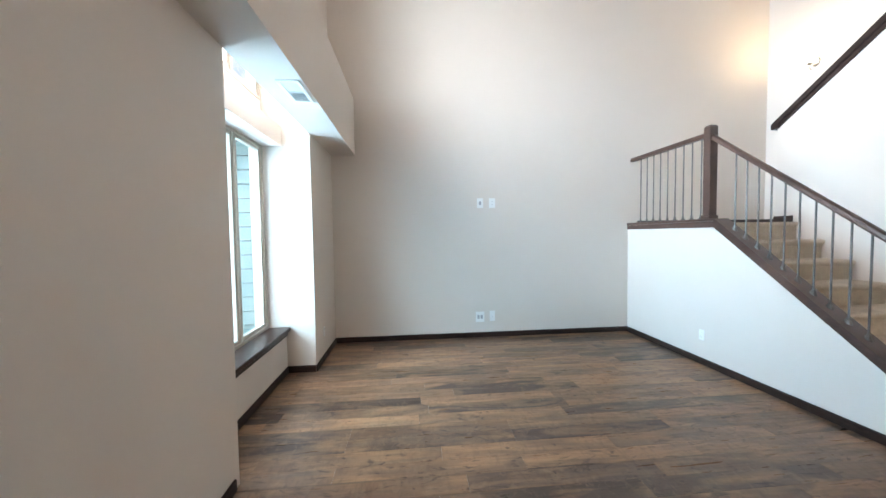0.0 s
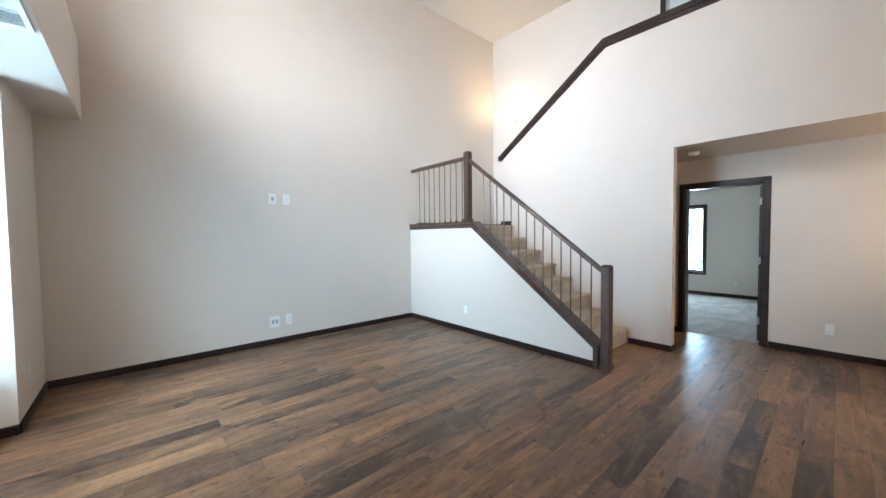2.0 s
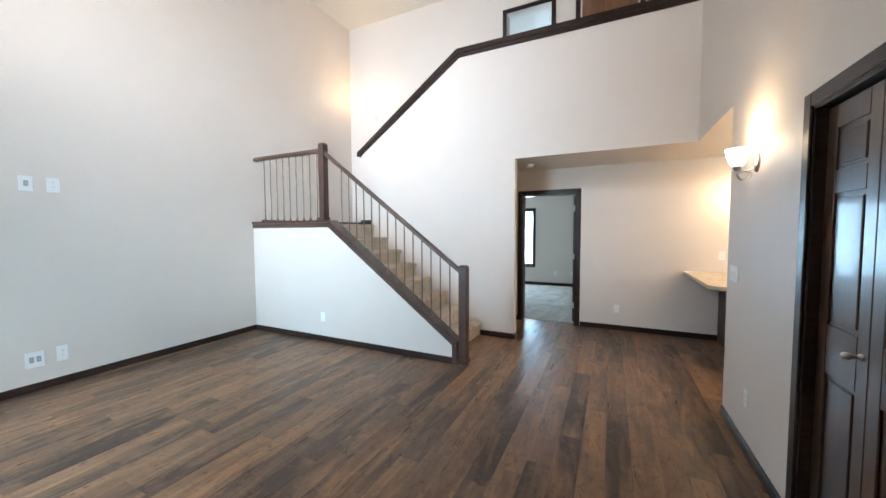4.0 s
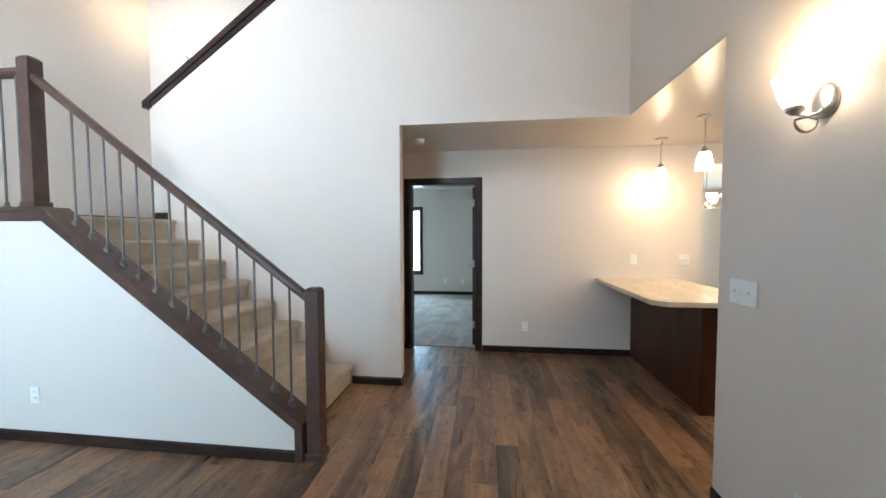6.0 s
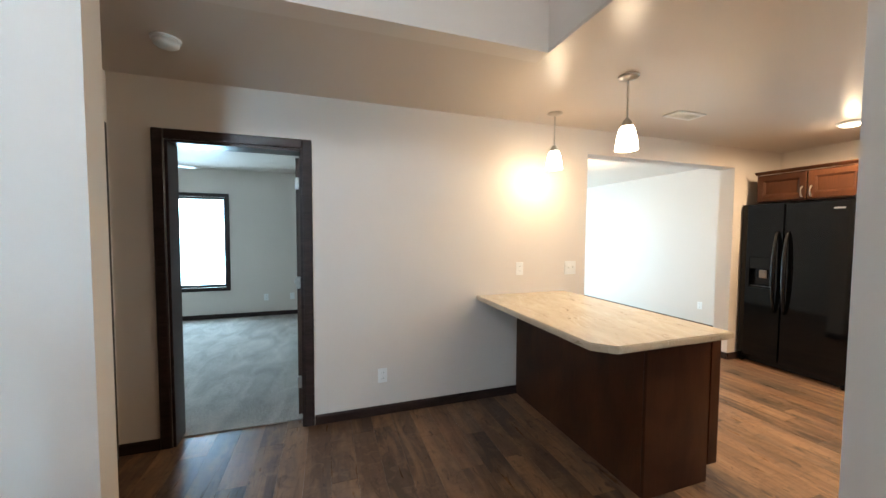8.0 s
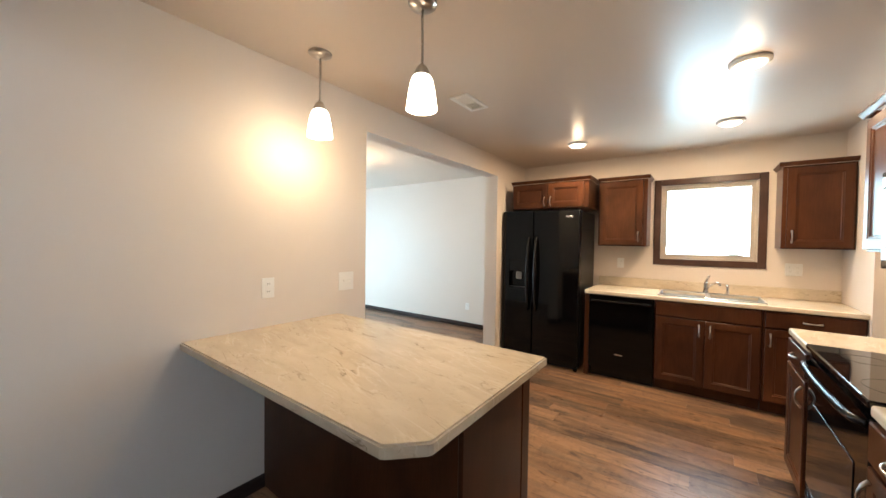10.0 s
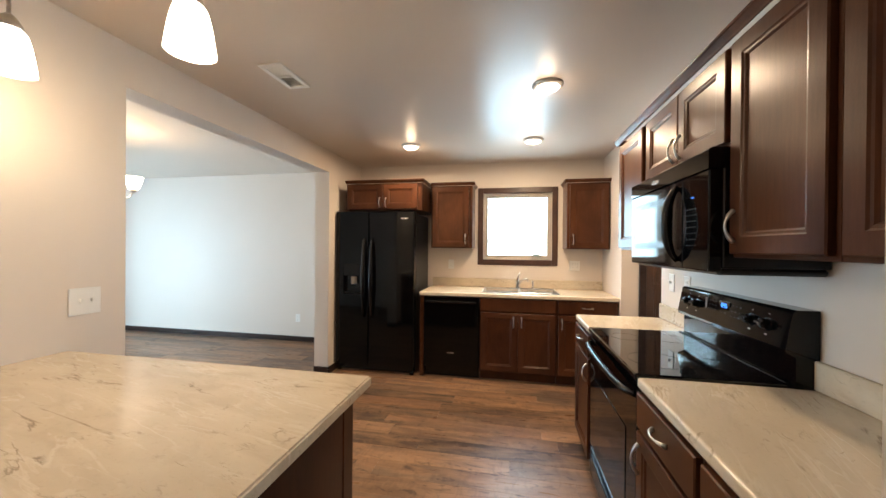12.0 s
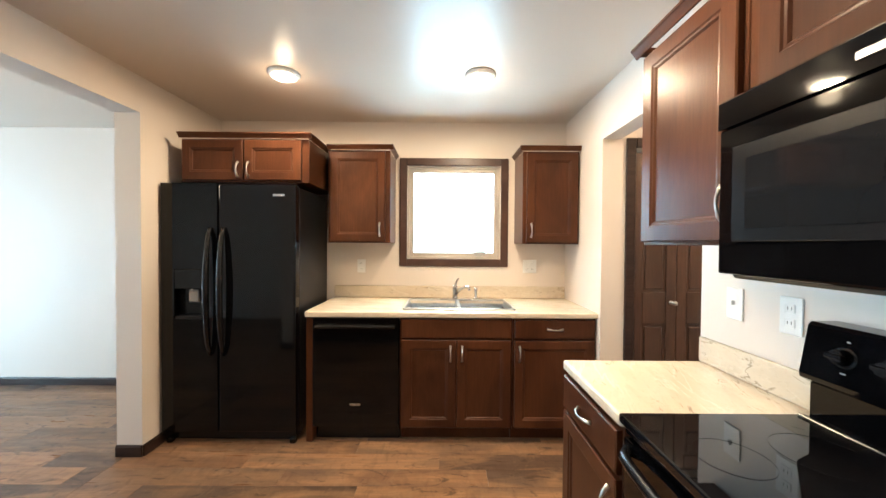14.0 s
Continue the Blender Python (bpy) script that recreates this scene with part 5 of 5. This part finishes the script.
for x, y in ((4.842, -1.075), (5.56, -1.06)):
    pl = thing("pendant_light", "brushed nickel pendant light with an opal glass shade", "pendant light", (x, y, 0), 0, "pendants over the bar")
    part("canopy", add_lathe(bmesh.new(), [(0.062, H1 - 0.0005), (0.060, H1 - 0.010), (0.030, H1 - 0.022), (0.012, H1 - 0.028)], 28), NICKEL, pl, smooth=True)
    part("stem", add_tube(bmesh.new(), [(0, 0, H1 - 0.02), (0, 0, 2.15)], 0.006, 10), NICKEL, pl)
    part("socket_cap", add_lathe(bmesh.new(), [(0.010, 2.170), (0.022, 2.158), (0.034, 2.135), (0.036, 2.118)], 20), NICKEL, pl, smooth=True)
    opal_shade(pl, (0, 0, 2.125), False, 0.032, 0.068, 0.148)
    part("lamp_bulb", add_lathe(bmesh.new(), [(0.012, 2.10), (0.028, 2.06), (0.03, 2.03), (0.018, 2.005), (0.004, 1.998)], 14), DISC, pl, smooth=True)
    bulb((x, y, 1.95), 13 if x < 5 else 7.5, 0.045)


def sconce(at, turn, label):
    """A wall lamp: own -y is the way out of the wall."""
    root = thing("wall_sconce", label, "wall lamp", at, turn)
    root.matrix_basis = root.matrix_basis @ Matrix.Scale(0.87, 4)
    bp = add_lathe(bmesh.new(), [(0.058, 0), (0.056, 0.012), (0.03, 0.022), (0.01, 0.024)], 26)
    bmesh.ops.transform(bp, matrix=pose(0, -0.0005, 0, 90, 0, 0) @ Matrix.Diagonal((1, 1.25, 1, 1)), verts=bp.verts)
    part("backplate", bp, NICKEL, root, smooth=True)
    pts = [(0, -0.02, -0.035), (0, -0.030, -0.050)] + [(0, -0.0745 - 0.0435 * math.cos(math.pi * i / 12), -0.075 - 0.050 * math.sin(math.pi * i / 12)) for i in range(13)] + [(0, -0.118, -0.05)]
    part("arm", add_tube(bmesh.new(), pts, 0.006, 10), NICKEL, root, smooth=True)
    part("cup", add_lathe(bmesh.new(), [(0.012, -0.055), (0.030, -0.040), (0.034, -0.018), (0.030, -0.016)], 20, (0, -0.118, 0)), NICKEL, root, smooth=True)
    opal_shade(root, (0, -0.118, -0.02), True, 0.034, 0.075, 0.125)
    return root


sconce((3.012, YS, 1.905), 180, "brushed nickel wall sconce with an upturned opal shade")
bulb((3.012, YS + 0.103, 1.985), 15, 0.04)
sconce((XB, 4.58, 3.74), -90, "brushed nickel wall sconce over the stair landing")
bulb((XB - 0.103, 4.58, 3.82), 26, 0.04)

ch = thing("chandelier", "brushed nickel chandelier with upturned opal shades", "chandelier", (7.46, -2.61, 0))
part("canopy", add_lathe(bmesh.new(), [(0.065, H1 + 0.0295), (0.06, H1 + 0.015), (0.02, H1 + 0.0)], 24), NICKEL, ch, smooth=True)
part("rod", add_tube(bmesh.new(), [(0, 0, H1 + 0.01), (0, 0, 1.86)], 0.007, 10), NICKEL, ch)
part("hub", add_lathe(bmesh.new(), [(0.008, 1.80), (0.03, 1.82), (0.034, 1.86), (0.015, 1.90)], 20), NICKEL, ch, smooth=True)
for k in range(5):
    a = radians(72 * k + 20)
    c, s = math.cos(a), math.sin(a)
    pts = [(c * r, s * r, z) for r, z in ((0.025, 1.85), (0.08, 1.815), (0.15, 1.805), (0.21, 1.83), (0.24, 1.88))]
    part("arm", add_tube(bmesh.new(), pts, 0.006, 8), NICKEL, ch, smooth=True)
    part("cup", add_lathe(bmesh.new(), [(0.012, 1.875), (0.03, 1.89), (0.03, 1.91)], 16, (c * 0.24, s * 0.24, 0)), NICKEL, ch, smooth=True)
    opal_shade(ch, (c * 0.24, s * 0.24, 1.905), True, 0.032, 0.072, 0.115)
bulb((7.46, -2.61, 2.10), 30, 0.12)

fan = thing("ceiling_fan", "white ceiling fan with a light bowl", "ceiling fan", (7.98, 2.84, 0))
part("downrod", add_tube(bmesh.new(), [(0, 0, H1 + 0.029), (0, 0, 2.28)], 0.012, 10), PLASTIC, fan)
part("motor", add_lathe(bmesh.new(), [(0.05, 2.31), (0.11, 2.29), (0.12, 2.23), (0.08, 2.20)], 28), PLASTIC, fan, smooth=True)
part("light_bowl", add_lathe(bmesh.new(), [(0.09, 2.20), (0.12, 2.17), (0.09, 2.12), (0.02, 2.10)], 28), PLASTIC, fan, "frosted light bowl", True)
for k in range(5):
    bm = add_prism(bmesh.new(), [(0.13, -0.04), (0.24, -0.07), (0.60, -0.075), (0.645, -0.04), (0.645, 0.04), (0.60, 0.075), (0.24, 0.07), (0.13, 0.04)], 2, 2.245, 2.252)
    bmesh.ops.transform(bm, matrix=pose(0, 0, 0, 0, 0, 72 * k + 12), verts=bm.verts)
    part("blade", bm, PLASTIC, fan)

# ---- floor planks ----
PW, PL = 0.1525, 1.22
rng = random.Random(5)
floor = tagged(new("floor"), "brown wood-look vinyl plank floor", "floor", kind="structure")


def plank_mesh(w, d):
    t, b = -0.0006, 0.0008
    bm = bmesh.new()
    lo = [bm.verts.new(p) for p in ((0, 0, -0.011), (w, 0, -0.011), (w, d, -0.011), (0, d, -0.011))]
    mid = [bm.verts.new(p) for p in ((0, 0, t - b), (w, 0, t - b), (w, d, t - b), (0, d, t - b))]
    top = [bm.verts.new(p) for p in ((b, b, t), (w - b, b, t), (w - b, d - b, t), (b, d - b, t))]
    for p, q in ((lo, mid), (mid, top)):
        for i in range(4):
            bm.faces.new((p[i], p[(i + 1) % 4], q[(i + 1) % 4], q[i]))
    bm.faces.new(top)
    return mesh_of("plank", bm, PLANK)


meshes = {}


def put_plank(x0, x1, y0, y1, parent):
    key = (round(x1 - x0 - 0.0006, 3), round(y1 - y0 - 0.0006, 3))
    if min(key) < 0.012:
        return
    if key not in meshes:
        meshes[key] = plank_mesh(*key)
    ob = new("plank", meshes[key])
    ob.parent, ob.location = parent, (x0, y0, 0)


def lay(x0, x1, y0, y1, parent):
    """Planks along x, in rows of one shared grid, cut at the edges."""
    row = math.floor((y0 + 6) / PW)
    while row * PW - 6 < y1:
        a, b = max(y0, row * PW - 6), min(y1, (row + 1) * PW - 6)
        off = random.Random(row * 7 + 3).uniform(0, PL)
        k = math.floor((x0 + 6 - off) / PL)
        while k * PL + off - 6 < x1:
            p, q = max(x0, k * PL + off - 6), min(x1, (k + 1) * PL + off - 6)
            if q > p and b > a:
                put_plank(p, q, a, b, parent)
            k += 1
        row += 1


lay(-1.0, XK, 2.40, YT, floor)
ROW_A, ROW_B = 36 * PW - 6, 52 * PW - 6
lay(-0.72, 5.94, ROW_A, ROW_B, floor)
lay(-0.72, XK, ROW_B, 2.40, floor)
lay(XK, 4.80, ROW_B, 2.06, floor)
lay(4.80, 5.94, ROW_B, 2.06, floor)
lay(XR - 0.02, 5.94, -4.48, ROW_A, floor)
lay(1.5, XR - 0.02, -3.80, -2.85, floor)
dfloor = tagged(new("floor_dining"), "brown wood-look vinyl plank floor of the dining room", "floor", kind="structure")
lay(5.94, 10.6, -4.78, 0.18, dfloor)
